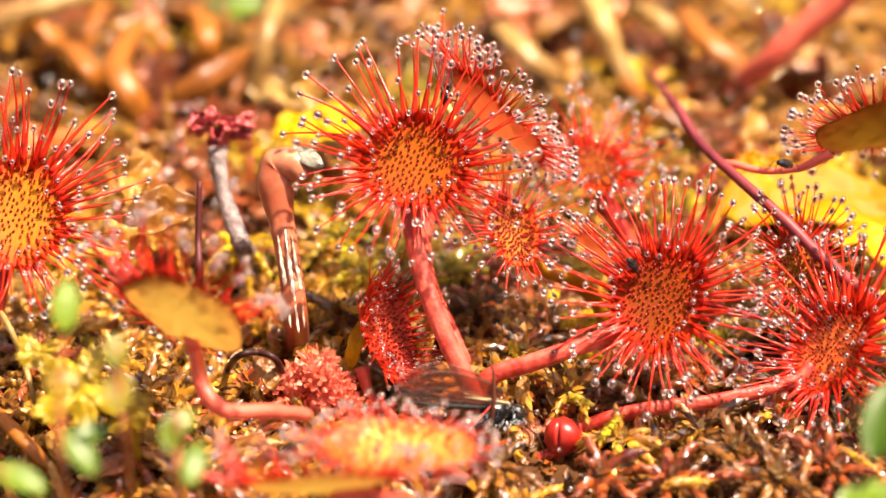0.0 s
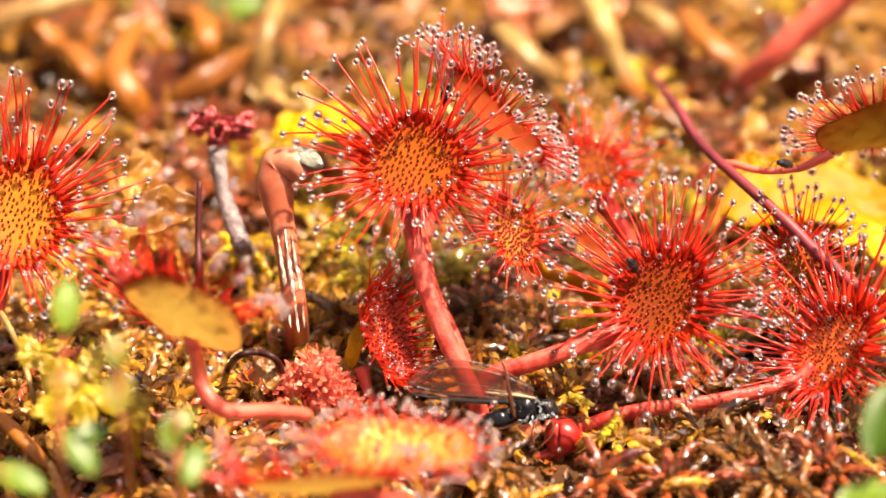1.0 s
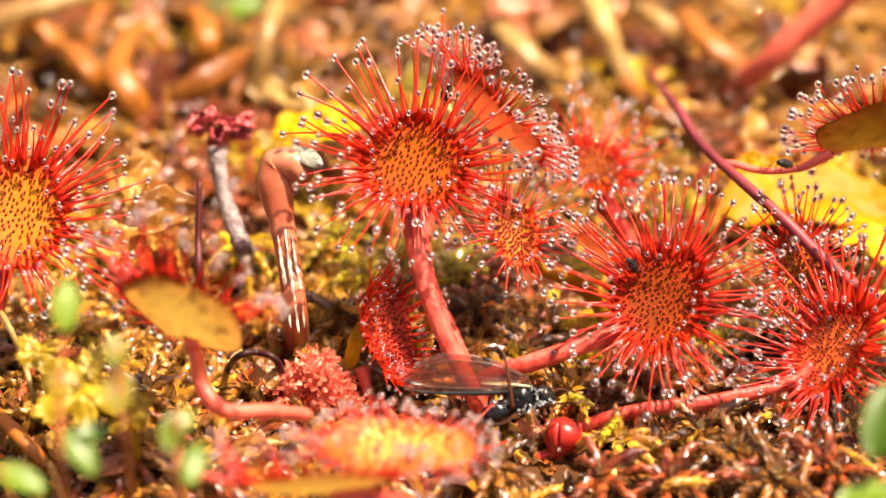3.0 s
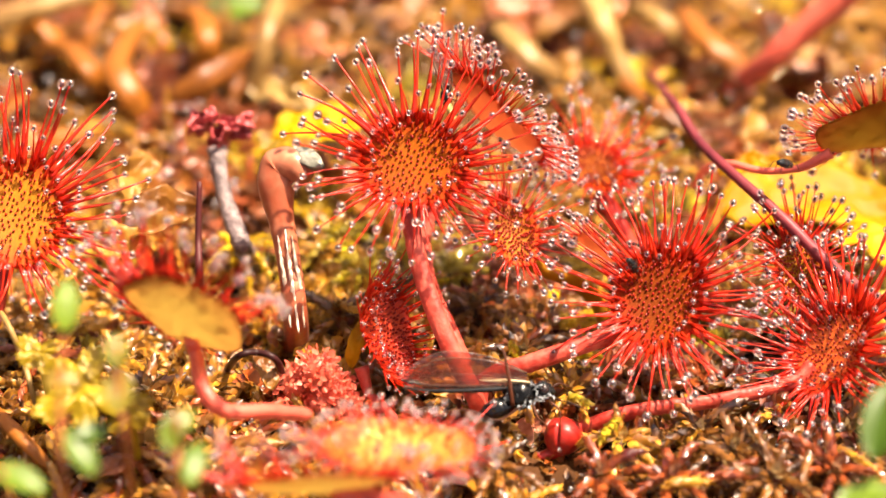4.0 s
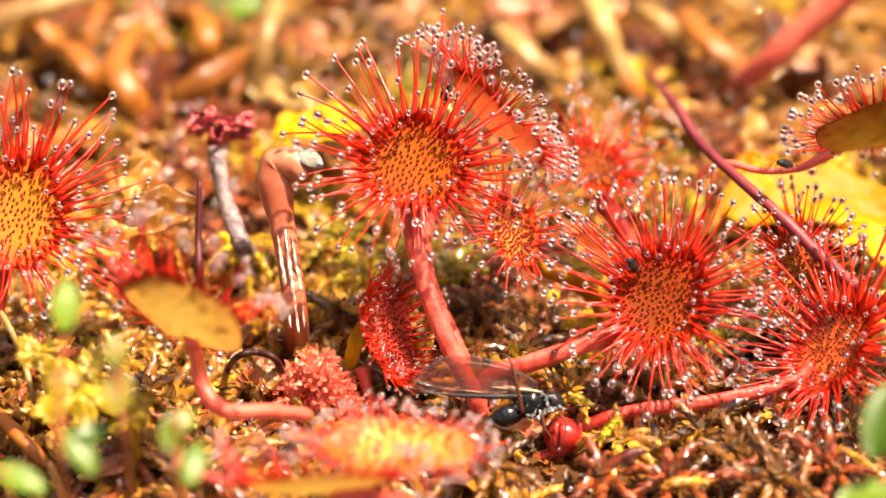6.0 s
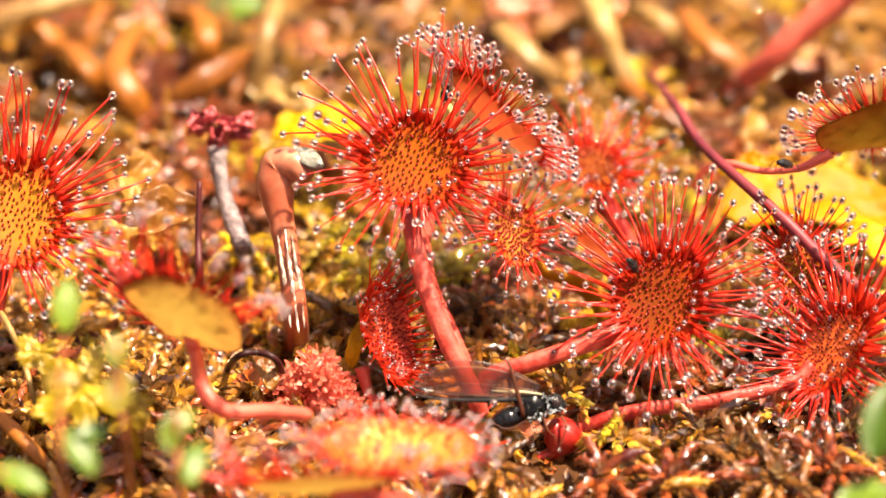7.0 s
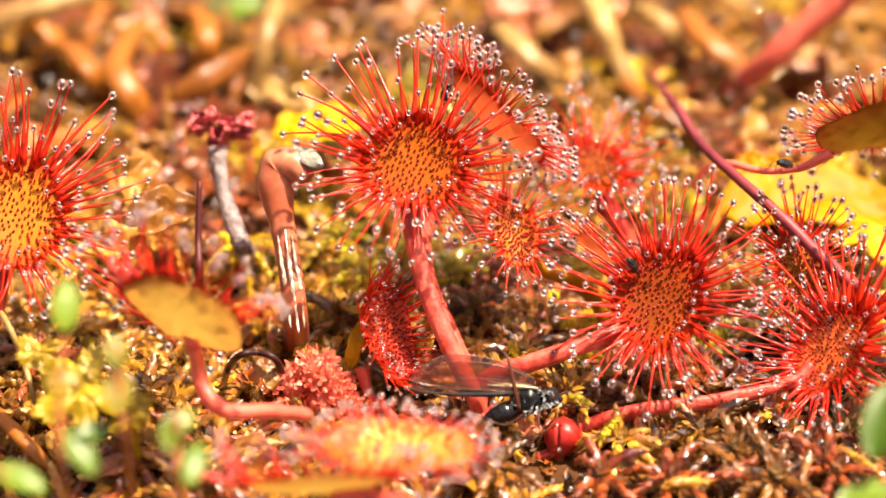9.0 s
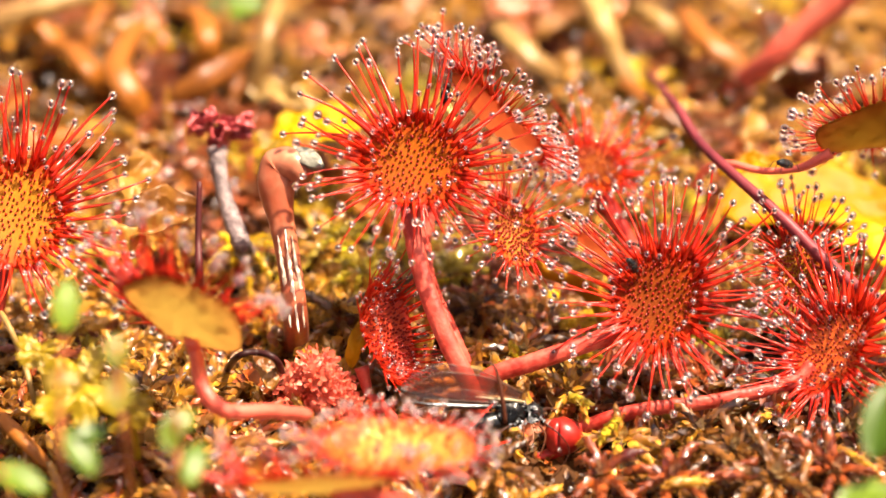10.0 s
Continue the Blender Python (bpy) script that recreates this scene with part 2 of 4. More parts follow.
def moss():
    rng = random.Random(4)
    kinds = {k: [] for k in ("gold", "rust", "brown", "green", "yellow", "tan")}
    y = -30.0
    while y < 105:
        half = 34 + (y + 30) * 0.30 + 12
        step = 4.6 if y < 30 else 5.8
        x = -half
        while x < half:
            px, py = x + rng.uniform(-1.5, 1.5), y + rng.uniform(-1.5, 1.5)
            if abs(px - BUD_AT[0]) < 5.0 and -8.5 < py - BUD_AT[1] < 2.5:
                kinds["brown" if rng.random() < 0.6 else "rust"] += branch_head(rng, (px, py, hill(px, py) - 0.6), 2.0)
                x += step * 0.6
                continue
            v = noise.noise((px / 13, py / 13, 7.7)) + rng.gauss(0, 0.25)
            u = noise.noise((px / 20, py / 20, 2.2)) + rng.gauss(0, 0.2)
            if py < 12:
                kind = "brown" if v > 0.06 else "rust" if v > -0.40 else "gold"
                if px < -10 and rng.random() < 0.8:
                    kind = rng.choice(("gold", "gold", "rust", "tan"))
            else:
                kind = "green" if u > 0.34 else "gold" if v > 0.0 else "tan" if v > -0.3 else "rust"
                if py > 48:
                    kind = "rust" if v < -0.14 else "brown" if rng.random() < 0.2 else "tan" if u < 0.0 else "gold" if u < 0.5 else "green"
                if u < -0.45:
                    kind = "yellow"
            z = hill(px, py) + rng.uniform(0.2, 1.8)
            size = rng.uniform(3.0, 5.4) * (1 if py < 30 else 1.25)
            kinds[kind] += (branch_head if py < 16 else moss_head)(rng, (px, py, z), size, (rng.gauss(0, 0.25), rng.gauss(-0.15, 0.25), 1))
            if py < 16 and rng.random() < 0.7 and not (6 < px < 17 and -12 < py < 4):
                kinds[rng.choice(("gold", "tan", "rust", "brown") if px < 4 else ("rust", "rust", "brown", "brown", "gold"))] += branch_head(rng, (px + 1.5, py - 1, z + 0.3), size, (rng.gauss(0, 0.25), -0.2, 1), 3)
            x += step
        y += step
    for i in range(6000):
        px, py = rng.uniform(-48, 48), rng.uniform(-28, 45)
        kind = rng.choice(("brown", "rust"))
        s = rng.uniform(0.7, 1.5)
        kinds[kind].append((turned((rng.gauss(0, 1), rng.gauss(0, 1), rng.uniform(0.1, 1.2)), (0, 0, 1), s, s), np.array((px, py, hill(px, py) + rng.uniform(-0.4, 0.1)))))
    for i in range(420):
        px, py = rng.uniform(-46, 46), rng.uniform(-26, 20)
        if 6 < px < 18 and -12 < py < 4:
            continue
        kind, z = rng.choice(("rust", "rust", "brown", "gold", "tan") if px < 4 else ("rust", "brown", "brown", "rust", "gold")), hill(px, py) + rng.uniform(0.8, 2.6)
        for k in range(10):
            s = rng.uniform(1.1, 2.0)
            d = Vector((rng.gauss(0, 1), rng.gauss(0, 1), rng.uniform(0.3, 1.6)))
            kinds[kind].append((turned(d, (0, -0.4, 1), s, s * 1.15), np.array((px + rng.gauss(0, 0.5), py + rng.gauss(0, 0.5), z))))
    for a, way, long, kind in (
        ((19.0, -1.5, 3.0), (0.05, -0.3, -0.6), 6.5, "rust"), ((20.4, -1.1, 3.0), (0.1, -0.4, -0.6), 6.0, "brown"), ((24.9, -6.3, 3.0), (0.8, -0.5, 0.0), 6.0, "brown"),
        ((33.2, -7.1, 3.0), (-0.9, -0.25, 0.0), 9.0, "rust"), ((25.3, -10.9, 3.0), (0.9, 0.2, 0.0), 7.0, "rust"), ((37.1, -6.3, 3.0), (0.6, -0.5, 0.1), 5.0, "gold"),
        ((33.7, -12.1, 3.0), (0.2, 0.9, 0.3), 4.5, "brown"), ((17.3, -2.0, 3.0), (-0.3, -0.6, 0.2), 4.0, "green"), ((20.4, -12.1, 3.0), (0.9, 0.25, 0.0), 5.5, "gold"),
        ((4.8, 6.3, 5.0), (0.3, -0.2, -0.8), 5.0, "tan"), ((6.8, 8.1, 5.0), (0.2, -0.2, -0.8), 6.0, "green"), ((3.7, 8.1, 5.0), (-0.1, -0.2, -0.8), 5.0, "brown"),
        ((8.1, 1.2, 4.0), (0.1, -0.2, -0.8), 3.5, "tan"), ((12.0, 1.6, 3.0), (0.3, -0.5, 0.3), 4.0, "green"), ((-11.2, 15.2, 4.0), (0.3, -0.5, 0.4), 4.0, "gold")):
        kinds[kind] += catkin(rng, a, way, long, 1.25, 0.25)
    words = {"gold": (MOSS_GOLD, "golden brown"), "rust": (MOSS_RUST, "rust red"), "brown": (MOSS_BROWN, "dark olive brown"),
             "green": (MOSS_GREEN, "yellow green"), "yellow": (MOSS_YELLOW, "bright yellow"), "tan": (MOSS_TAN, "pale tan")}
    for k, places in kinds.items():
        if places:
            scatter("moss", LEAFLETS, places, words[k][0], words[k][1] + " wet peat moss heads covering the peat", "moss")


moss()


def single_heads():
    """Moss heads that stand out from the carpet, each a thing of its own."""
    rng = random.Random(55)
    words = {"gold": (MOSS_GOLD, "golden brown star shaped moss head"), "rust": (MOSS_RUST, "rust red star shaped moss head"), "brown": (MOSS_BROWN, "dark olive brown star shaped moss head"),
             "green": (MOSS_GREEN, "yellow green star shaped moss head"), "tan": (MOSS_TAN, "pale tan star shaped moss head"), "yellow": (MOSS_YELLOW, "bright yellow star shaped moss head")}
    for at, kind, size in (
        ((5.2, -7.8, 2.0), "brown", 4.2), ((31.5, -10.3, 2.5), "brown", 5.0), ((27.9, -6.1, 2.5), "brown", 4.2), ((37.3, -9.2, 2.5), "rust", 4.5), ((15.0, -9.7, 2.5), "rust", 4.2),
        ((21.7, -9.7, 2.0), "rust", 4.2), ((25.0, -2.5, 2.0), "brown", 4.0), ((17.2, -4.2, 2.0), "gold", 3.2), ((12.6, 3.1, 2.5), "gold", 4.0), ((8.0, 8.4, 3.0), "brown", 4.4),
        ((-10.6, 14.6, 3.0), "brown", 5.0), ((-3.7, 18.6, 3.0), "brown", 4.6), ((3.3, 16.1, 3.0), "brown", 5.0), ((-29.1, 2.5, 3.0), "brown", 4.4), ((-30.3, -5.9, 2.0), "rust", 4.6),
        ((-20.8, -5.9, 2.0), "gold", 4.2), ((-40.3, 7.0, 3.0), "rust", 4.6), ((-41.9, 14.6, 3.0), "tan", 4.2), ((-33.0, 7.0, 3.0), "gold", 4.0), ((-21.1, 25.3, 4.0), "yellow", 4.6),
        ((-10.4, 27.4, 4.0), "green", 5.0), ((-29.1, 27.4, 4.0), "tan", 5.0), ((-32.5, 32.3, 5.0), "tan", 5.4), ((-8.5, 22.6, 3.0), "green", 4.2), ((39.3, -2.5, 2.0), "brown", 4.4), ((23.9, 39.0, 5.0), "gold", 5.4)):
        p = np.array(at)
        places = [(m, q - p) for m, q in (branch_head if at[1] < 16 else moss_head)(rng, at, size, (rng.gauss(0, 0.15), -0.25, 1))]
        ob = scatter("peat_moss", LEAFLETS, places, words[kind][0], words[kind][1] + " on the bog", "moss")
        ob.location = Vector(at) * MM
        del ob["kind"]
        tagged(ob, group="moss heads")


single_heads()


def dew():
    """Water beads on the wet moss."""
    rng = random.Random(21)
    bead = ball((0, 0, 0), (1, 1, 1), 6, 9)
    places = []
    for i in range(900):
        x, y = rng.uniform(-44, 44), rng.uniform(-24, 34) if i % 3 else rng.uniform(-24, 4)
        r = rng.choice((0.10, 0.14, 0.2, 0.3))
        places.append((np.eye(3) * r, np.array((x, y, hill(x, y) + rng.uniform(1.2, 3.2)))))
    for i in range(260):
        y = rng.uniform(34, 105)
        x = rng.uniform(-1, 1) * (40 + 0.3 * y)
        places.append((np.eye(3) * rng.uniform(0.25, 0.6), np.array((x, y, hill(x, y) + rng.uniform(2.0, 5.0)))))
    scatter("dew", [bead], places, DROP, "small clear water beads on the wet moss", "dew")


dew()


# ---- sundew leaves ----
def tentacle_shapes():
    """Red stalks, 1 long along z, each with a bend, and their dark gland at the tip."""
    out = []
    for bend, thick in ((0.04, 0.022), (0.12, 0.022), (0.20, 0.022), (-0.09, 0.022), (0.30, 0.024), (-0.2, 0.02)):
        line = [Vector((bend * (t * t), 0.15 * bend * math.sin(3 * t), t)) for t in (0, 0.2, 0.4, 0.6, 0.8, 1.0)]
        out.append((line, tube(line, [thick * 2.3, thick * 1.3, thick * 0.9, thick * 0.66, thick * 0.52, thick * 0.5], 6, 2)))
    return out


TENTACLES = []
for line, shape in tentacle_shapes():
    stalk = bpy.data.meshes.new("tentacle")
    stalk.from_pydata([tuple(v) for v in shape[0]], [], shape[1])
    stalk.materials.append(TENTACLE)
    stalk.polygons.foreach_set("use_smooth", [True] * len(shape[1]))
    TENTACLES.append((stalk, line[-1]))
GLAND_HEAD = mesh_of("gland", ball((0, 0, 0), (400, 400, 540), 6, 8), GLAND)
DROPLET = mesh_of("droplet", ball((0, 0, 0), (1000, 1000, 1000), 10, 14), DROP)


def facing(normal, tip):
    z = unit(normal)
    y = Vector(tip)
    y = (y - z * y.dot(z)).normalized()
    return Matrix((y.cross(z), y, z)).transposed()


def crown(tentacle, end, scale):
    """The dark gland at a tentacle's tip and the clear drop around it."""
    for name, data in (("gland", GLAND_HEAD), ("droplet", DROPLET)):
        ob = new(name, data)
        ob.parent = tentacle
        ob.location, ob.scale = end, scale


def sundew_leaf(label, centre, normal, tip, rx, ry, stem, length=7.0, rows=((1.0, 40, 1.0, 15), (0.9, 34, 0.8, 38), (0.76, 26, 0.55, 58)),
                cup=0.5, drop=0.44, seed=1, inward=0.0, blade=None, under=None, width=0.95, dots=True, arc=(0, 360), long_tip=0.2, flare=1.25, stem_mat=None, extra=()):
    """A sundew leaf on its stem (from the ground to the blade): a dished round blade, stalked glands in rows
    (radius, count, relative length, degrees above the blade) and a clear drop on each gland."""
    rng = random.Random(seed)
    foot = Vector(stem[0])
    leaf = thing("sundew_leaf", foot, label, "sundew leaf", "sundew leaves")
    m = facing(normal, tip)
    c = Vector(centre)

    def on(r, a, lift=0.0):
        wob = 1 + 0.04 * math.sin(3 * a + seed) + 0.03 * math.sin(5 * a + 2 * seed)
        return c + m @ Vector((rx * r * wob * math.cos(a), ry * r * wob * math.sin(a), cup * r * r + lift + 0.12 * math.sin(4 * a + seed) * r * r))

    rings, sides = 10, 120
    verts, faces, rim = [], [], []
    for lift in (0.0, -0.35):
        for i in range(rings + 1):
            r = (i / rings) ** 0.8
            for j in range(sides):
                verts.append(on(r, 2 * math.pi * j / sides, lift * (1 - 0.6 * r ** 4)))
                streak = 0.5 + 0.5 * math.sin(2 * math.pi * j / sides * 30 + 1.5 * math.sin(7 * j / sides + seed))
                rim.append(max(0.0, min(1.0, (r - 0.50) / 0.50)) ** 1.1 * (0.55 + 0.45 * streak) + 0.22 * streak * r)
    layer = (rings + 1) * sides
    tops = []
    for i in range(rings):
        for j in range(sides):
            a, b = i * sides + j, i * sides + (j + 1) % sides
            faces.append((a, a + sides, b + sides, b))
            tops.append(0)
    for i in range(rings):
        for j in range(sides):
            a, b = layer + i * sides + j, layer + i * sides + (j + 1) % sides
            faces.append((b, b + sides, a + sides, a))
            tops.append(1)
    for j in range(sides):
        a, b = rings * sides + j, rings * sides + (j + 1) % sides
        faces.append((a, a + layer, b + layer, b))
        tops.append(1)
    ob = part("blade", (verts, faces), blade or BLADE, leaf, "", foot)
    ob.data.materials.append(under or UNDER)
    if len(ob.data.polygons) == len(tops):
        ob.data.polygons.foreach_set("material_index", tops)
    if len(ob.data.vertices) == len(rim):
        ob.data.attributes.new("rim", "FLOAT", "POINT").data.foreach_set("value", rim)
    part("petiole", tube(stem, [width * 0.9, width, width, width * 0.95, width * flare], 10, 8, 0.7, 0.06, seed), stem_mat or PETIOLE, leaf, "", foot)

    if dots:
        shapes = []
        n = 170
        for i in range(n):
            r = 0.80 * math.sqrt((i + 0.5) / n)
            a = 2.39996 * i + rng.gauss(0, 0.08)
            p = on(r, a)
            d = m @ Vector((math.cos(a) * r * 0.7, math.sin(a) * r * 0.7, 1)).normalized()
            h = 0.10 + 0.34 * r
            shapes.append(tube([p, p + d * h * 0.5, p + d * h], [0.08, 0.06], 5, 1))
            shapes.append(ball(p + d * h, (0.13, 0.13, 0.15), 5, 7))
        ob = part("gland_cover", joined(*shapes), GLAND_DOT, leaf, "short dark red glands on the blade", foot)
        tagged(ob, kind="stuff")

    for r, count, rel, rise in rows:
        for k in range(count):
            deg = arc[0] + (arc[1] - arc[0]) * (k + rng.uniform(-0.3, 0.3)) / count
            a = radians(deg)
            grow = 1 + long_tip * math.sin(a)
            size = length * rel * grow * rng.uniform(0.8, 1.15)
            lift = radians(rise + rng.gauss(0, 9))
            out = Vector((math.cos(a), math.sin(a), 0))
            out = (out * math.cos(lift) + Vector((0, 0, 1)) * math.sin(lift)) * (1 - inward) + Vector((-0.5 * math.cos(a), -0.5 * math.sin(a), 1)) * inward
            d = (m @ out).normalized()
            d = (d + Vector((rng.gauss(0, 0.06), rng.gauss(0, 0.06), rng.gauss(0, 0.06)))).normalized()
            data, end = rng.choice(TENTACLES[:4] if rng.random() < 0.8 else TENTACLES)
            curl = m @ Vector((-math.cos(a), -math.sin(a), 0.9)) if rng.random() < 0.7 else m @ Vector((-math.sin(a), math.cos(a), 0))
            x = (curl - d * curl.dot(d)).normalized()
            turn = Matrix((x, d.cross(x), d)).transposed()
            ob = new("tentacle", data)
            ob.parent = leaf
            ob.matrix_basis = Matrix.LocRotScale((on(r, a) - foot) * MM, turn.to_quaternion(), Vector((size, size, size)) * MM)
            s = drop * rng.uniform(0.75, 1.15) * (0.45 + 0.55 * rel) / size
            crown(ob, end, (s, s, s * rng.uniform(0.95, 1.2)))
    for a, b in extra:
        d = Vector(b) - Vector(a)
        size = d.length
        data, end = TENTACLES[0]
        ob = new("tentacle", data)
        ob.parent = leaf
        ob.matrix_basis = Matrix.LocRotScale((Vector(a) - foot) * MM, d.to_track_quat("Z", "Y"), Vector((size, size, size)) * MM)
        crown(ob, end, Vector((1, 1, 1)) * drop / size)
    return leaf


ROUND = ((1.0, 42, 1.0, 10), (0.93, 38, 0.86, 30), (0.82, 32, 0.58, 50), (0.70, 26, 0.34, 66))
FEW = ((1.0, 36, 1.0, 15), (0.88, 30, 0.75, 40), (0.75, 20, 0.5, 60))
SPARSE = ((1.0, 26, 1.0, 6), (0.88, 16, 0.6, 25))
FAN = ((1.0, 46, 1.0, 12), (0.95, 42, 0.85, 32), (0.86, 34, 0.62, 52))
DENSE = ((1.0, 60, 1.0, 12), (0.95, 56, 0.85, 32), (0.86, 44, 0.62, 52))
SIDE = ((1.0, 34, 1.0, 20), (0.94, 28, 0.85, 42))
FRONT = ((1.0, 54, 1.0, -4), (0.88, 34, 0.7, 14), (0.66, 22, 0.45, 40))
YOUNG = ((1.0, 34, 1.0, 8), (0.9, 26, 0.75, 30), (0.7, 18, 0.5, 55))
sundew_leaf("tall red sundew leaf with an orange blade facing out", (-2.8, 15.0, 21.3), (0.00, -0.61, 0.79), (0.05, 0.57, 0.82), 5.4, 4.7,
            [(3.7, 0.8, 1.1), (2.8, 1.4, 3.8), (0.3, 4.3, 7.9), (-2.0, 8.2, 12.6), (-3.1, 11.5, 16.4), (-3.0, 13.3, 18.5)], 7.0, ROUND, seed=3)
sundew_leaf("red sundew leaf turned to show its orange back", (5.3, 24.9, 20.2), (0.68, 0.58, 0.45), (0.62, -0.47, -0.62), 4.8, 6.3,
            [(3.8, 4.7, -3.8), (3.1, 7.0, -0.5), (0.9, 9.9, 3.7), (-1.7, 14.3, 8.2), (-1.8, 18.1, 11.9), (1.8, 21.4, 15.9)], 4.6, DENSE, seed=5, blade=BLADE_RED, under=UNDER_RED, drop=0.42, long_tip=-0.25)
sundew_leaf("small yellow orange young sundew leaf", (7.0, 16.0, 12.4), (0.15, -0.50, 0.85), (-0.30, 0.55, 0.78), 2.5, 4.0,
            [(18.5, 14.9, -3.1), (16.1, 16.7, 2.9), (13.1, 14.9, 7.3), (10.1, 14.7, 8.8), (7.5, 14.8, 10.6)], 4.4, YOUNG, seed=7, blade=BLADE_YOUNG, under=BLADE_YOUNG, width=0.9, drop=0.36, stem_mat=BLADE_YOUNG)
sundew_leaf("red sundew leaf with an orange blade and a trapped midge", (21.3, 7.3, 10.3), (-0.12, -0.62, 0.78), (0.24, 0.56, 0.79), 4.5, 5.4,
            [(3.4, 1.7, 0.7), (4.3, 2.8, 4.0), (9.2, 3.4, 5.8), (14.2, 4.4, 7.2), (17.6, 5.6, 8.0)], 6.8, ROUND, seed=11)
sundew_leaf("small sundew leaf folded behind a larger one", (16.1, 14.9, 10.8), (0.40, 0.72, 0.56), (-0.20, 0.56, 0.80), 2.4, 3.2,
            [(19.5, 13.5, -1.5), (18.9, 14.4, 3.1), (17.4, 14.0, 7.7), (16.6, 14.0, 9.5)], 3.2, SPARSE, seed=12, blade=BLADE_RED, under=UNDER_RED, drop=0.3, width=0.5, dots=False)
sundew_leaf("small orange sundew leaf beside a stem", (35.8, 13.1, 9.9), (0.05, -0.62, 0.78), (-0.05, 0.57, 0.82), 2.6, 3.9,
            [(37.3, 6.6, -1.0), (36.7, 8.8, 3.0), (36.0, 10.7, 6.6)], 4.4, ROUND, seed=13, blade=BLADE_YOUNG, drop=0.36, width=0.6)
sundew_leaf("bright red sundew leaf seen along its edge", (38.3, 4.6, 6.2), (-0.50, -0.38, 0.78), (0.52, 0.50, 0.69), 3.6, 5.2,
            [(11.5, -0.2, -2.0), (13.9, 0.1, 0.1), (19.2, 0.6, 1.8), (26.9, 1.2, 2.6), (34.2, 2.6, 3.6), (36.5, 3.9, 4.7)], 7.2, ROUND, seed=17, width=0.8, blade=BLADE_RED)
sundew_leaf("sundew leaf showing its olive brown underside", (43.2, 20.2, 21.9), (-0.10, 0.88, 0.46), (0.89, 0.17, 0.42), 4.6, 5.8,
            [(27.0, 32.1, 7.4), (27.6, 28.1, 12.2), (29.3, 23.8, 15.7), (32.4, 20.9, 16.7), (35.9, 19.4, 18.0), (38.9, 19.4, 19.8)], 4.4, FAN, seed=19, blade=BLADE_YOUNG, width=0.55, flare=1.5)
sundew_leaf("red sundew leaf with a yellow orange blade", (-42.3, 12.1, 17.3), (0.15, -0.60, 0.79), (0.10, 0.57, 0.82), 5.2, 5.6,
            [(-46.1, 1.6, -1.3), (-45.4, 4.6, 4.9), (-43.8, 7.6, 10.9), (-43.0, 9.9, 14.1)], 7.2, ROUND, seed=23, blade=BLADE_YOUNG)
# upper side coloured pale to brighten the ochre underside
sundew_leaf("sundew leaf with its smooth ochre underside turned up", (-24.0, -5.7, 17.9), (0.36, 0.84, 0.40), (-0.87, 0.28, 0.40), 6.1, 5.9,
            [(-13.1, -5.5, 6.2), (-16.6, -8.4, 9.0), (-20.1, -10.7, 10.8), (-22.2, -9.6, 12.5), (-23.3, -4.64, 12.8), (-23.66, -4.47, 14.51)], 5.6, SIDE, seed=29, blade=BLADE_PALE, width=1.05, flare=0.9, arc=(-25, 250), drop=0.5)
sundew_leaf("low sundew leaf with a yellow orange blade", (-4.2, -17.4, 11.7), (0.00, 0.02, 1.00), (-0.98, 0.06, 0.10), 3.9, 7.0,
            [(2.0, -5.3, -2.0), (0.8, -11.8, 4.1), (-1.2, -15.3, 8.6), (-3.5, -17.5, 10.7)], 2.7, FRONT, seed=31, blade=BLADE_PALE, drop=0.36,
            extra=(((0.3, -9.0, 4.6), (5.1, -3.3, 5.7)), ((-0.7, -11.2, 5.0), (6.5, -6.2, 3.3)), ((-4.4, -11.8, 7.6), (-5.6, -5.2, 8.3)), ((0.8, -12.1, 7.1), (2.7, -9.5, 7.4))))
# upper side coloured pale instead of red to brighten the shaded underside
sundew_leaf("low bright red sundew leaf", (-11.1, -24.7, 13.4), (-0.05, 0.72, 0.69), (-0.95, -0.05, 0.10), 5.6, 6.2,
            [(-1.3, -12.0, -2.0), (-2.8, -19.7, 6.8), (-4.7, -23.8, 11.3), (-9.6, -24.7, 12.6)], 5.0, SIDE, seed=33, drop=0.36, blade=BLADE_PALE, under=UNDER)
sundew_leaf("folded red sundew leaf with its tentacles bent in", (-5.6, 7.0, 6.5), (0.55, -0.50, 0.66), (-0.15, 0.57, 0.81), 2.9, 5.0,
            [(-4.7, 2.0, -0.6), (-7.2, 3.5, 1.5), (-8.1, 5.1, 3.8)], 4.0, ROUND, seed=37, inward=0.42, blade=BLADE_RED, under=BLADE_YOUNG, width=0.6, drop=0.22, extra=(((-4.7, 3.4, 4.9), (-1.1, 2.3, 5.0)), ((-5.2, 4.5, 6.4), (-6.1, 1.7, 9.3))))
sundew_leaf("red sundew leaf behind the others", (15.8, 29.7, 11.1), (0.21, -0.24, 0.95), (0.20, 0.56, 0.80), 3.5, 3.5,
            [(22.3, 16.1, -1.0), (22.6, 23.8, -0.8), (19.4, 25.6, 5.2), (16.4, 28.4, 9.1)], 5.0, FEW, seed=41)


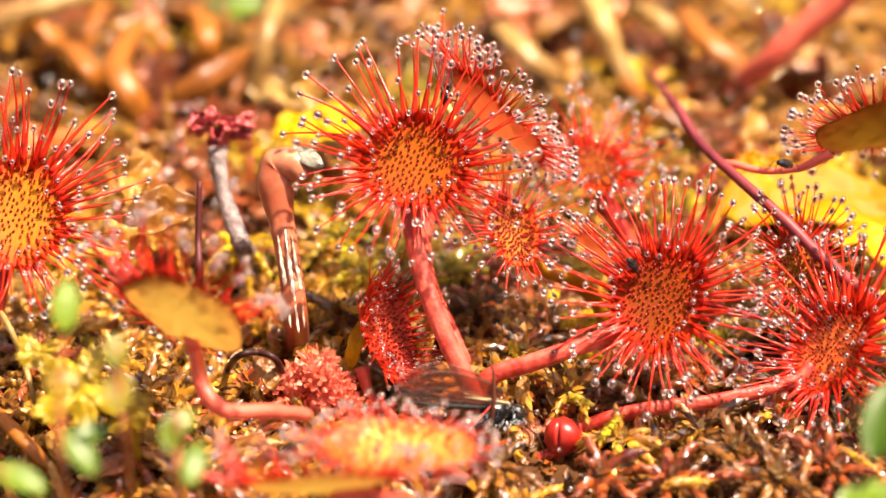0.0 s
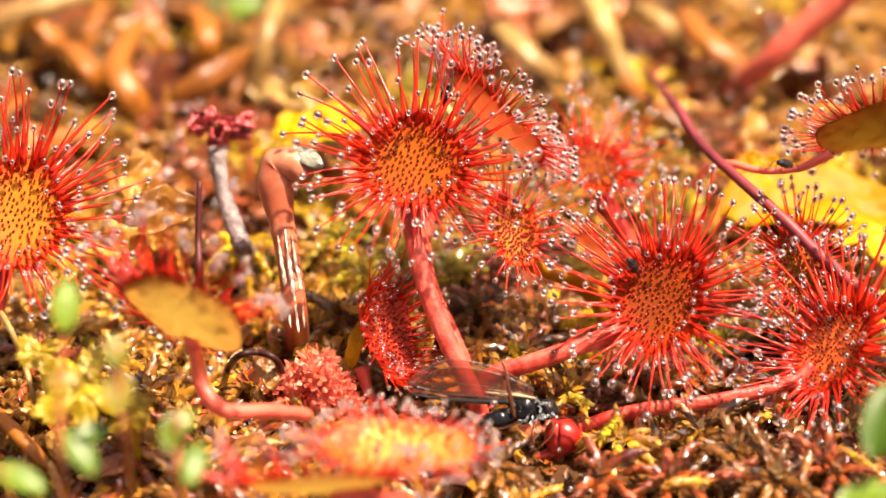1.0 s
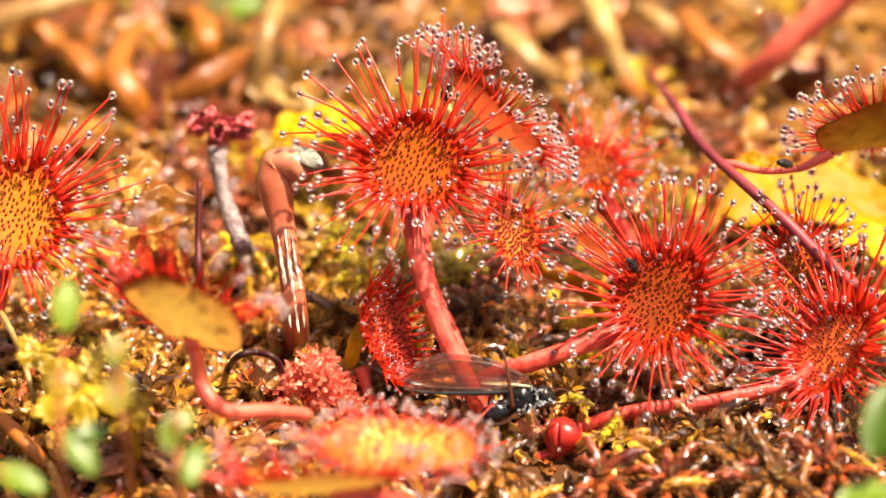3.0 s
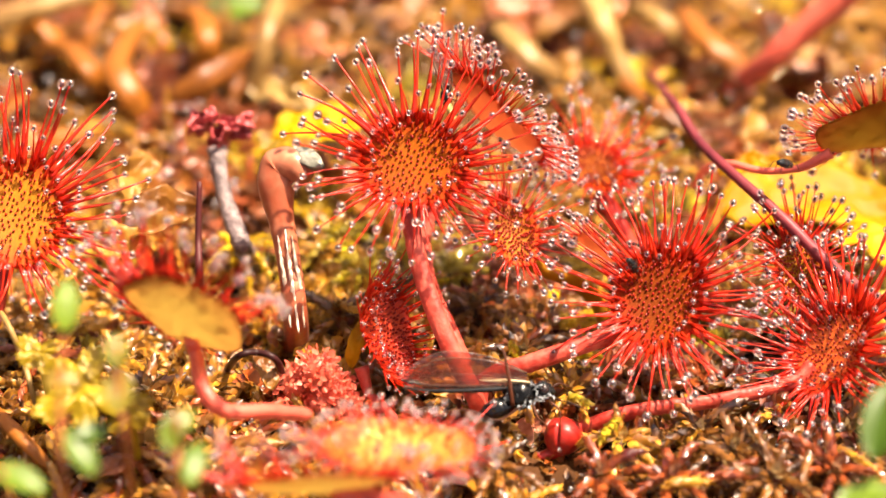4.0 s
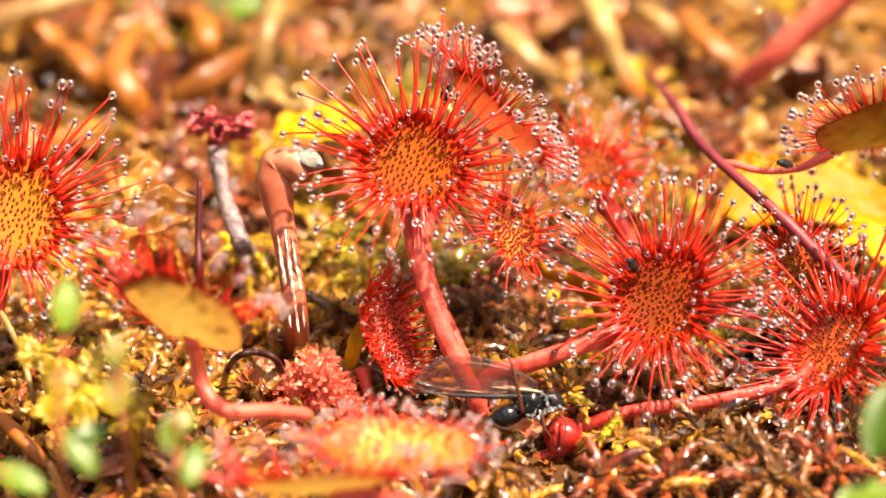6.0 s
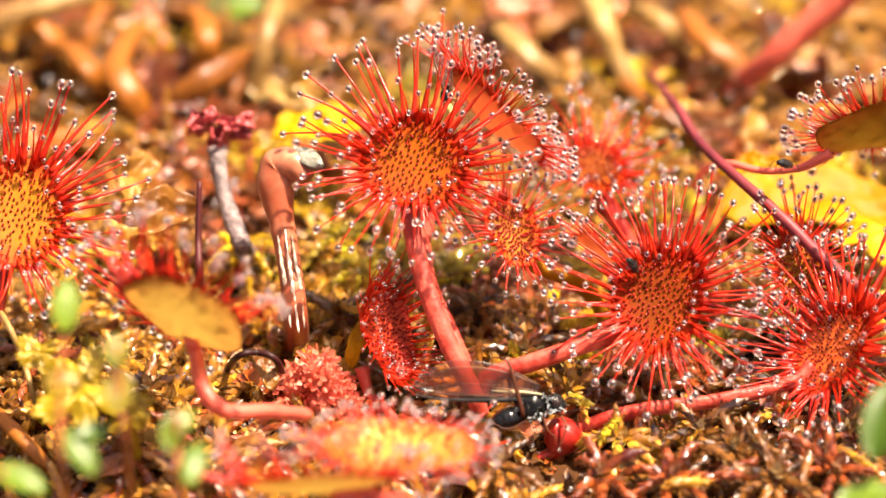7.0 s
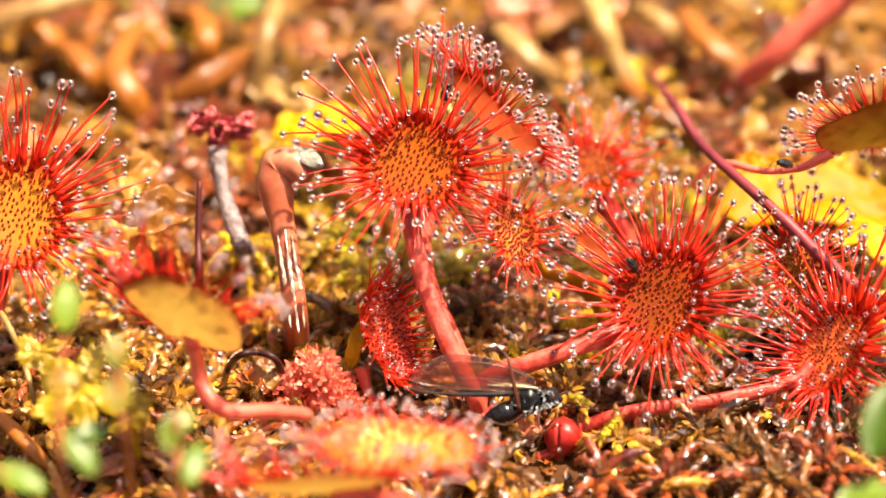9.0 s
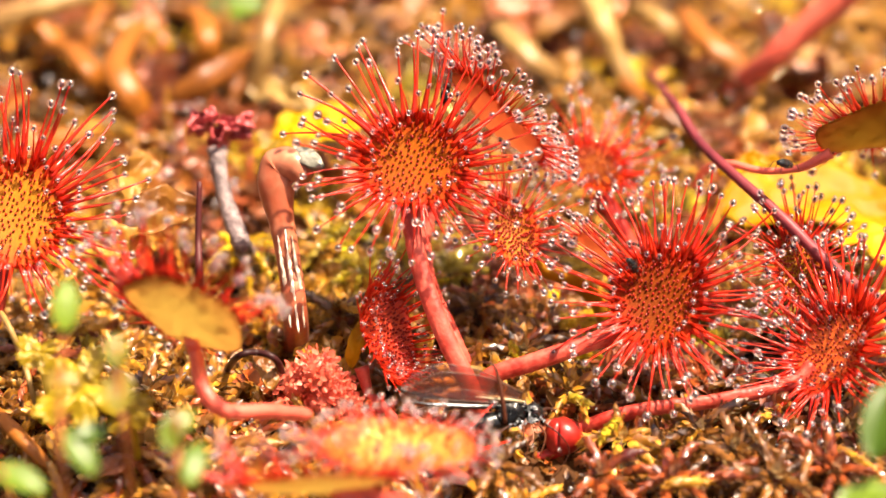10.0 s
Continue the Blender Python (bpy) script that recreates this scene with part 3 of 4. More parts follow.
# ---- more materials ----
STRAW = material("pale_straw", (0.17, 0.075, 0.018), (0.36, 0.22, 0.065), 500, 0.45, 0.4, 0.25)
TAN = material("tan_dead_leaf", (0.08, 0.018, 0.002), (0.31, 0.095, 0.008), 350, 0.45, 0.5, 0.3)
RED_STEM = material("red_stem", (0.50, 0.075, 0.045), (0.70, 0.19, 0.12), 500, 0.4, 0.4, 0.2)
PURPLE = material("purple_twig", (0.10, 0.012, 0.018), (0.25, 0.035, 0.04), 600, 0.5, 0.4, spec=0.3)
DARK_STEM = material("dark_stem", (0.018, 0.004, 0.004), (0.06, 0.010, 0.010), 700, 0.5, 0.4, spec=0.2)
DRIED = material("dried_stalk", (0.015, 0.003, 0.005), (0.36, 0.27, 0.26), 2600, 0.35, 1.0, depth=0.0003)
PINK_STEM = material("pink_brown_stem", (0.34, 0.08, 0.035), (0.62, 0.28, 0.16), 900, 0.35, 0.5, 0.1, depth=0.0001)
WITHERED = material("withered_red", (0.30, 0.025, 0.03), (0.60, 0.10, 0.10), 900, 0.45, 0.8, 0.15)
KNOBBLY = material("knobbly_red", (0.52, 0.05, 0.025), (0.82, 0.20, 0.12), 900, 0.45, 0.5, 0.3, vary="island")
YELLOW_LEAF = material("yellow_leaf", (0.34, 0.165, 0.003), (0.54, 0.30, 0.006), 500, 0.5, 1.0, 0.4, depth=0.0003, spec=0.2)
GOLD_LEAF = material("gold_dead_leaf", (0.15, 0.05, 0.007), (0.43, 0.21, 0.035), 400, 0.42, 1.0, 0.3, depth=0.0004)
GREEN_LEAF = material("green_leaf", (0.045, 0.10, 0.003), (0.13, 0.21, 0.009), 300, 0.38, 0.2, 0.35)
OLIVE_LEAF = material("olive_leaf", (0.10, 0.14, 0.008), (0.34, 0.17, 0.02), 200, 0.3, 0.2, 0.35)
GREY_SEED = material("grey_seed", (0.10, 0.10, 0.075), (0.27, 0.26, 0.21), 1200, 0.5, 0.8)
BUD = material("bud_red", (0.24, 0.008, 0.006), (0.46, 0.030, 0.020), 900, 0.32, 0.4, 0.1, spec=0.4)
CHITIN = material("black_chitin", (0.003, 0.003, 0.003), (0.018, 0.020, 0.020), 900, 0.18, 0.4)
THORAX = material("grey_black_thorax", (0.001, 0.001, 0.001), (0.010, 0.010, 0.010), 1600, 0.25, 0.5, depth=0.0001, spec=0.25)
EYE = material("insect_eye", (0.004, 0.003, 0.003), (0.03, 0.015, 0.012), 2500, 0.12, 0.3)
LEG = material("brown_leg", (0.02, 0.005, 0.003), (0.09, 0.025, 0.010), 900, 0.5, 0.3, spec=0.2)
VEIN = material("wing_vein", (0.03, 0.015, 0.008), (0.10, 0.05, 0.03), 900, 0.3, 0.2)
MIDGE_YELLOW = material("pale_yellow_body", (0.45, 0.42, 0.10), (0.70, 0.68, 0.25), 900, 0.35, 0.2)


def wing_film():
    """Smoky see-through membrane with a faint shine."""
    m = bpy.data.materials.new("wing_film")
    m.use_nodes = True
    n, link = m.node_tree.nodes, m.node_tree.links.new
    film, gloss, body = n.new("ShaderNodeBsdfTransparent"), n.new("ShaderNodeBsdfGlossy"), n.new("ShaderNodeBsdfDiffuse")
    one, two = n.new("ShaderNodeMixShader"), n.new("ShaderNodeMixShader")
    film.inputs["Color"].default_value = (0.86, 0.70, 0.63, 1)
    gloss.inputs["Roughness"].default_value = 0.22
    body.inputs["Color"].default_value = (0.09, 0.05, 0.04, 1)
    one.inputs[0].default_value, two.inputs[0].default_value = 0.12, 0.05
    link(film.outputs[0], one.inputs[1])
    link(body.outputs[0], one.inputs[2])
    link(one.outputs[0], two.inputs[1])
    link(gloss.outputs[0], two.inputs[2])
    link(two.outputs[0], n["Material Output"].inputs["Surface"])
    return m


BLOOM = material("grey_bloom", (0.02, 0.022, 0.024), (0.26, 0.28, 0.30), 900, 0.3, 0.2, vary="island")
# pale colour standing in for highlights: on the stem's ridges and a moss glint
PALE_RIB_GLINT = material("pale_rib_glint", (0.22, 0.10, 0.06), (0.75, 0.62, 0.48), 2400, 0.3, 0.6)
LEMON = material("lemon_leaf", (0.25, 0.155, 0.004), (0.40, 0.28, 0.010), 700, 0.45, 1.0, 0.4, depth=0.0003)
SCALE = material("papery_scale", (0.55, 0.12, 0.06), (0.80, 0.40, 0.26), 900, 0.3, 0.8, 0.5, depth=0.0002)
CREAM = material("cream_root", (0.45, 0.36, 0.20), (0.75, 0.66, 0.42), 900, 0.35, 0.3)
TWIG_BROWN = material("brown_twig", (0.16, 0.04, 0.01), (0.34, 0.10, 0.03), 600, 0.4, 0.4)
WING = wing_film()


# ---- stems, straws and leaves ----
def stalk(name, label, category, points, radii, mat, flat=1.0, lumps=0.08, seed=0, sides=10, group=""):
    return single(name, tube(points, radii, sides, 7, flat, lumps, seed), mat, label, category, points[0], group)


def sheet_leaf(centre, normal, tip, length, width, bend=0.2, fold=0.12, crumple=0.0, lobes=0, seed=0, thick=0.18, rows=22, cols=16, sharp=0.6):
    """Vertices and faces of a leaf blade with a midrib fold, a bend along it and, where wanted, lobes and crumples."""
    m = facing(normal, tip)
    c = Vector(centre)
    verts, faces = [], []
    for lift in (0, -thick):
        for i in range(rows + 1):
            v = i / rows
            half = width / 2 * max(0.02, math.sin(math.pi * min(0.985, max(0.015, v ** 0.9)))) ** sharp
            if lobes:
                half *= 0.62 + 0.38 * abs(math.cos(math.pi * lobes * v + seed))
            for j in range(cols + 1):
                u = 2 * j / cols - 1
                z = -bend * length * (2 * v - 1) ** 2 + fold * width * abs(u) ** 1.5 + lift
                p = Vector((u * half, (v - 0.5) * length, z))
                if crumple:
                    q = p * (1.6 / width)
                    p += Vector((noise.noise(q + Vector((seed, 0, 0))), noise.noise(q + Vector((0, seed, 3))), 1.6 * noise.noise(q + Vector((5, 0, seed))) + 0.7 * noise.noise(q * 3.1 + Vector((seed, 2, 0))) + 0.3 * noise.noise(q * 7))) * crumple
                verts.append(c + m @ p)
    w, layer = cols + 1, (rows + 1) * (cols + 1)
    for i in range(rows):
        for j in range(cols):
            a = i * w + j
            faces.append((a, a + 1, a + w + 1, a + w))
            faces.append((layer + a + w, layer + a + w + 1, layer + a + 1, layer + a))
    edge = [j for j in range(cols)] + [i * w + cols for i in range(rows)] + [rows * w + j for j in range(cols, 0, -1)] + [i * w for i in range(rows, 0, -1)]
    for a, b in zip(edge, edge[1:] + edge[:1]):
        faces.append((b, a, a + layer, b + layer))
    return verts, faces


STRAWS = "dead grass and leaf strips"
for label, mat, radii, flat, pts in (
    ("pale yellow grass stem lying over the moss", STRAW, (1.3, 1.3), 0.7, [(-57.3, 70.9, 4.0), (-50.5, 71.9, 6.0), (-42.6, 75.1, 7.0)]),
    ("tan curled dead leaf strip on the moss", TAN, (1.2, 1.9, 1.5), 0.5, [(-49.4, 70.7, 1.0), (-44.6, 66.9, 4.0), (-41.4, 61.7, 4.0), (-40.2, 63.2, 0.0)]),
    ("orange arched dead leaf strip", TAN, (1.0, 1.5, 1.3), 0.5, [(-34.2, 83.4, 0.0), (-29.4, 71.5, 6.0), (-27.6, 63.8, 7.0), (-28.6, 64.1, 1.0)]),
    ("tan dead leaf strip with a split end", TAN, (1.0, 1.6, 1.3, 0.8), 0.45, [(-31.6, 58.6, 2.0), (-27.9, 59.5, 4.0), (-24.3, 63.9, 4.0), (-23.0, 69.4, 2.0)]),
    ("pale upright dead grass stem", STRAW, (1.3, 1.1, 1.2), 0.7, [(-22.9, 61.2, 0.0), (-21.3, 62.0, 5.0), (-20.5, 64.7, 8.0), (-19.6, 72.8, 8.0)]),
    ("pale yellow ring of dead grass", STRAW, (0.8, 0.9, 0.7), 0.6, [(-12.5, 67.0, 0.0), (-11.5, 64.3, 4.0), (-9.3, 65.1, 5.0), (-6.4, 70.7, 1.0)]),
    ("cream dead grass strip", STRAW, (1.3, 1.6, 1.3), 0.5, [(6.8, 70.5, 5.0), (9.4, 65.2, 5.0), (12.1, 64.0, 3.0), (14.6, 65.1, 0.0)]),
    ("pale pink dead stem", STRAW, (1.5, 1.3, 1.2), 0.7, [(17.4, 74.1, 8.0), (19.0, 67.7, 7.0), (20.5, 65.6, 4.0), (22.8, 62.5, 0.0)]),
    ("tan dead grass strip", TAN, (1.2, 1.7, 1.2), 0.5, [(29.1, 73.9, 5.0), (31.6, 66.5, 5.0), (35.2, 64.7, 3.0), (36.6, 63.2, 0.0)]),
    ("cream dead grass strip bent over", STRAW, (1.1, 1.4, 1.0), 0.5, [(23.9, 77.1, 4.0), (26.9, 71.2, 5.0), (29.6, 71.7, 0.0)]),
    ("tan crumpled dead leaf strip", TAN, (1.0, 1.8, 1.5), 0.5, [(-37.3, 76.4, 2.0), (-38.6, 63.6, 4.0), (-36.8, 58.9, 3.0), (-35.3, 58.1, 0.0)]),
    ("tan dead leaf strip half sunk in moss", TAN, (1.2, 1.8, 1.2), 0.5, [(-51.4, 75.4, 1.0), (-48.8, 72.9, 4.0), (-46.8, 69.9, 3.0), (-48.6, 69.0, 0.0)]),
    ("orange dead strip under the leaves", TAN, (1.0, 1.3, 1.0), 0.5, [(20.6, 66.0, 1.0), (23.9, 56.4, 3.0), (27.7, 53.1, 2.0), (30.9, 51.4, -0.0)]),
):
    stalk("dead_straw", label, "dead straw", pts, radii, mat, flat, 0.4, int(abs(pts[0][0]) * 7), group=STRAWS)

rng = random.Random(78)
for k in range(16):
    x, y = rng.uniform(-60, 60), rng.uniform(30, 100)
    a, ln, z = rng.uniform(0, 6.3), rng.uniform(5, 17), hill(x, y) + rng.uniform(2.0, 4.0)
    d = Vector((math.cos(a), math.sin(a), 0)) * ln
    bow = Vector((rng.gauss(0, 1.5), rng.gauss(0, 1.5), rng.uniform(0.5, 4)))
    p = Vector((x, y, z))
    r = rng.uniform(0.5, 1.8)
    stalk("dead_straw", "curled tan dead leaf strip on the far moss", "dead straw", [p - d * 0.5 - Vector((0, 0, 2)), p - d * 0.2 + bow * 0.7, p + d * 0.2 + bow, p + d * 0.5 - Vector((0, 0, 1.5))],
          (r * 0.15, r * 0.8, r, r * 0.9, r * 0.15), TAN, 0.22, 0.15, k, group=STRAWS)
for k in range(90):
    y = rng.uniform(30, 105)
    x = rng.uniform(-1, 1) * (42 + 0.3 * y)
    c = (x, y, hill(x, y) + rng.uniform(2.0, 5.0))
    mat, words = ((TAN, "tan"), (GOLD_LEAF, "golden"), (TWIG_BROWN, "dark brown"), (STRAW if k % 2 else TWIG_BROWN, "pale straw" if k % 2 else "dark brown"), (TAN, "tan"))[k % 5]
    shape = sheet_leaf(c, (rng.gauss(0, 0.5), rng.gauss(-0.3, 0.5), 1), (rng.gauss(0, 1), rng.gauss(0, 1), rng.gauss(0, 0.3)), rng.uniform(5, 12), rng.uniform(2.5, 4.5), rng.uniform(0.1, 0.35), rng.uniform(-0.2, 0.35), 1.3, k % 3, k, 0.3, 14, 8)
    single("dead_leaf", shape, mat, words + " crumpled dead leaf curled on the far moss", "dead leaf", c, "dead leaves far back")

stalk("red_stem", "blurred coral red stem leaning over the far moss", "stem", [(34.2, 63.5, 0.0), (38.4, 61.4, 5.7), (42.6, 62.8, 9.5), (49.5, 64.5, 15.3)], (1.4, 1.7, 1.8), RED_STEM, 0.8)
stalk("twig", "smooth purple red twig slanting between the leaves", "twig",
      [(24.8, 67.7, 0.0), (24.8, 37.1, 14.6), (26.7, 28.0, 15.6), (29.6, 21.0, 16.1), (33.9, 15.3, 14.8), (37.4, 12.3, 12.4), (40.8, 10.6, 9.9), (45.9, 8.1, 6.4), (51.0, 6.6, -1.0)],
      (0.5, 0.5, 0.55, 0.6, 0.75, 0.7), PURPLE, 1.0, 0.05)
stalk("withered_twig", "thin dark red upright stem end", "stem", [(-25.1, 16.1, -1.0), (-23.7, 5.9, 13.6), (-23.8, 8.4, 17.2), (-23.7, 11.5, 21.6)], (0.5, 0.42, 0.34, 0.26), DARK_STEM, 1.0, 0.15)
stalk("withered_twig", "dark red stem arching over the moss", "stem", [(-22.4, 9.9, -1.0), (-20.1, 2.5, 7.0), (-18.1, 2.7, 7.4), (-16.2, 2.2, 6.7), (-15.9, 7.6, -1.0)], (0.36, 0.34, 0.36), DARK_STEM, 1.0, 0.1)
stalk("grass_stem", "thin cream dead grass stem", "stem", [(-48.6, 22.7, 0.0), (-42.9, 4.7, 10.2), (-40.9, 1.6, 7.5), (-39.8, -1.1, 5.4), (-39.7, 1.1, 0.0)], (0.26, 0.3, 0.26), STRAW, 1.0, 0.1)
stalk("grass_stem", "reddish straw lying on the moss", "stem", [(-46.3, 4.1, 1.0), (-42.4, -2.2, 2.5), (-39.6, -5.5, 2.0), (-37.6, -6.5, 0.0)], (0.7, 0.85, 0.6), TAN, 0.7, 0.15)
hook = thing("hooked_stem", (-15.1, 12.4, 0.0), "pink brown dead stem hooked over at its top", "stem")
part("stem", tube([(-15.1, 13.7, -1.0), (-14.7, 8.8, 7.3), (-15.3, 11.7, 11.5), (-16.1, 14.3, 15.1), (-16.6, 16.2, 17.9), (-16.1, 17.3, 19.5), (-14.7, 16.5, 20.0), (-13.6, 15.3, 19.3)], (1.3, 1.25, 1.2, 1.3, 1.9, 2.1, 1.8, 1.2), 12, 7, 0.85, 0.03, 5), PINK_STEM, hook, "", (-15.1, 12.4, 0.0))
# ridges on the lens side; their pale colour holds the specular highlights
for k, dx in enumerate((-13, 0, 12)):
    part("rib", tube([(-14.3, 6.7, 6.8), (-14.8, 8.9, 10.0), (-15.3, 10.9, 12.7), (-15.7, 13.0, 15.0)] if k == 1 else [tuple(Vector(q) + Vector((dx / 18.0, 0, 0.25))) for q in ((-14.4, 7.2, 6.8), (-14.8, 9.3, 9.7), (-15.3, 11.0, 12.3), (-15.7, 12.6, 14.2))], (0.10, 0.22, 0.18, 0.06), 7, 9, 1.0, 0.9, k), PALE_RIB_GLINT, hook, "ridge of the dead stem with its highlight in the pale colour", (-15.1, 12.4, 0.0))
seed_shape = sheet_leaf((-13.4, 15.8, 21.8), (-0.30, -0.37, 0.88), (0.76, -0.38, -0.54), 4.0, 1.9, 0.05, -0.1, 0.15, 0, 3, 0.5)
part("husk", seed_shape, GREY_SEED, hook, "grey husk caught on the hook", (-15.1, 12.4, 0.0))


def withered_flower():
    foot = (-21.1, 31.4, -1.0)
    ob = thing("withered_flower", foot, "withered dark red flower head on a mottled stalk", "flower")
    part("stalk", tube([foot, (-20.5, 19.2, 8.3), (-22.0, 22.9, 10.0), (-23.3, 26.9, 12.2), (-23.7, 29.3, 14.0)], (1.05, 1.0, 0.95, 0.8, 1.1), 12, 8, 0.9, 0.25, 2), DRIED, ob, "mottled white and brown stalk", foot)
    rng = random.Random(8)
    for k, (px, r) in enumerate((((-1.6, 0.6, 0.6), 1.2), ((-0.4, 0.2, 1.6), 1.1), ((0.9, -0.3, 0.3), 1.3), ((2.3, 0.1, 0.7), 1.1), ((0.2, 0.0, -0.7), 1.1), ((-2.0, -0.2, 1.8), 0.8), ((2.9, 0, 1.6), 0.6))):
        at = Vector((-23.7, 30.2, 15.2)) + Vector(px)
        n = Vector((rng.gauss(0, 1), rng.gauss(-1, 1), rng.gauss(0.6, 0.6)))
        part("petal", sheet_leaf(at, n, (rng.gauss(0, 1), rng.gauss(0, 1), 1), 2.6 * r, 2.2 * r, 0.35, 0.25, 0.9, 3, k, 0.25, 16, 12), WITHERED, ob, "", foot)


withered_flower()


def knobbly_cluster():
    foot = Vector((-12.8, 4.8, -1.0))
    rng = random.Random(12)
    body = Vector((-12.7, 3.3, 3.0))
    lobes = ((0.4, 0, 1.6), (1.8, 0, -1.0), (-1.8, 0.3, -0.4), (0.4, -0.8, -2.0), (3.2, -1.2, -2.6), (-1.4, -1.0, -2.8))
    places = []
    for i in range(1500):
        d = Vector((rng.gauss(0, 1), rng.gauss(0, 1), rng.gauss(0, 1))).normalized()
        lobe = lobes[i % len(lobes)]
        p = body + Vector(lobe) + d * rng.uniform(1.5, 2.3)
        size = rng.uniform(0.35, 0.85)
        w = d + Vector((rng.gauss(0, 0.6), rng.gauss(0, 0.6), rng.gauss(0, 0.6)))
        places.append((turned(w, (rng.gauss(0, 1), rng.gauss(0, 1), 1), size, size * 1.3), np.array(p - foot)))
    ob = thing("young_sundew", foot, "ragged salmon red cluster of unopened sundew leaves", "sundew bud")
    for q in lobes:
        part("core", ball(body + Vector(q), (1.5, 1.4, 1.6), 8, 12), KNOBBLY, ob, "", foot)
    tuft = scatter("fringe", LEAFLETS, places, KNOBBLY, "small ragged salmon red leaf tips", "")
    tuft.parent = ob


knobbly_cluster()


def leaf_bud():
    foot = Vector((8.1, -2.0, -2.5))
    ob = thing("leaf_bud", foot, "glossy red rolled up sundew leaf bud", "bud")
    verts, faces = ball((0, 0, 0), (1, 1, 1), 40, 90)
    c = Vector((11.8, -1.6, 0.4))
    m = Matrix((Vector((1.00, 0.00, 0.00)), Vector((0.00, 0.57, 0.82)), Vector((0.00, -0.82, 0.57)))).transposed()
    out = []
    for v in verts:
        x, y, z = v.x, v.z, -v.y
        slit = max(0.0, 1 - abs(x + 0.34 - 0.12 * y * y) / 0.10) * (1 if z > 0 else 0) * max(0.0, 1 - 1.6 * y * y)
        k = 1.95 * (1 - 0.30 * slit) * (1 + 0.03 * math.sin(2.3 * x + 3 * y))
        out.append(c + m @ Vector((x * k * 1.0, y * k * 0.98, z * k)))
    part("roll", (out, faces), BUD, ob, "glossy red roll with a slit", foot)
    part("stalk", tube([foot, (8.9, -2.5, -1.9), (10.3, -2.2, -1.5), (11.5, -2.1, -0.9)], (0.55, 0.6, 0.7, 0.8), 10, 6, 0.9, 0.06), BUD, ob, "", foot)


leaf_bud()

# yellow and golden fallen leaves
for label, mat, c, n, tip, ln, wd, bend, cr, lobes, seed in (
    ("bright yellow lobed leaf among the moss", YELLOW_LEAF, (41.0, 35.1, 3.0), (0.10, -0.03, 0.99), (0.99, 0.06, 0.09), 21.0, 12.0, 0.05, 1.2, 0, 1),
    ("bright yellow leaf behind the sundew", YELLOW_LEAF, (45.4, 26.9, 3.6), (0.10, -0.17, 0.98), (0.71, -0.41, -0.58), 9.0, 6.0, 0.15, 0.8, 2, 2),
    ("yellow leaf lying on the moss", YELLOW_LEAF, (32.5, 30.1, 11.6), (-0.10, -0.03, 0.99), (0.98, 0.11, 0.16), 7.0, 4.0, 0.15, 0.6, 2, 3),
    ("golden crumpled dead leaf", GOLD_LEAF, (-29.0, 17.2, 14.2), (0.10, -0.28, 0.95), (0.87, 0.28, 0.40), 9.5, 5.5, 0.25, 1.3, 2, 4),
    ("tan crumpled dead leaf on moss", GOLD_LEAF, (-32.2, 14.9, 12.6), (-0.20, -0.28, 0.94), (0.37, 0.53, 0.76), 6.0, 4.5, 0.2, 1.2, 2, 5),
    ("tan dead leaf curled on the moss", GOLD_LEAF, (-32.2, 28.1, 12.2), (0.21, -0.24, 0.95), (0.29, 0.55, 0.78), 8.0, 4.5, 0.25, 1.2, 2, 6),
    ("folded yellow leaf beside the red knobs", GOLD_LEAF, (-17.4, 2.7, 5.6), (0.32, -0.45, 0.83), (-0.29, 0.55, 0.78), 4.5, 2.2, 0.1, 0.3, 0, 10),
    ("folded yellow orange leaf edge", YELLOW_LEAF, (-8.5, 6.6, 5.9), (-0.52, -0.56, 0.65), (0.33, 0.54, 0.77), 5.5, 2.0, 0.1, 0.2, 0, 11),
    ("yellow leaf far in the moss", YELLOW_LEAF, (-13.6, 42.8, 8.8), (0.00, -0.17, 0.98), (0.96, 0.16, 0.24), 11.0, 6.0, 0.15, 1.2, 2, 12),
):
    shape = sheet_leaf(c, n, tip, ln, wd, bend, 0.1, cr, lobes, seed, 0.2)
    single("fallen_leaf", shape, mat, label, "fallen leaf", c, "fallen leaves")

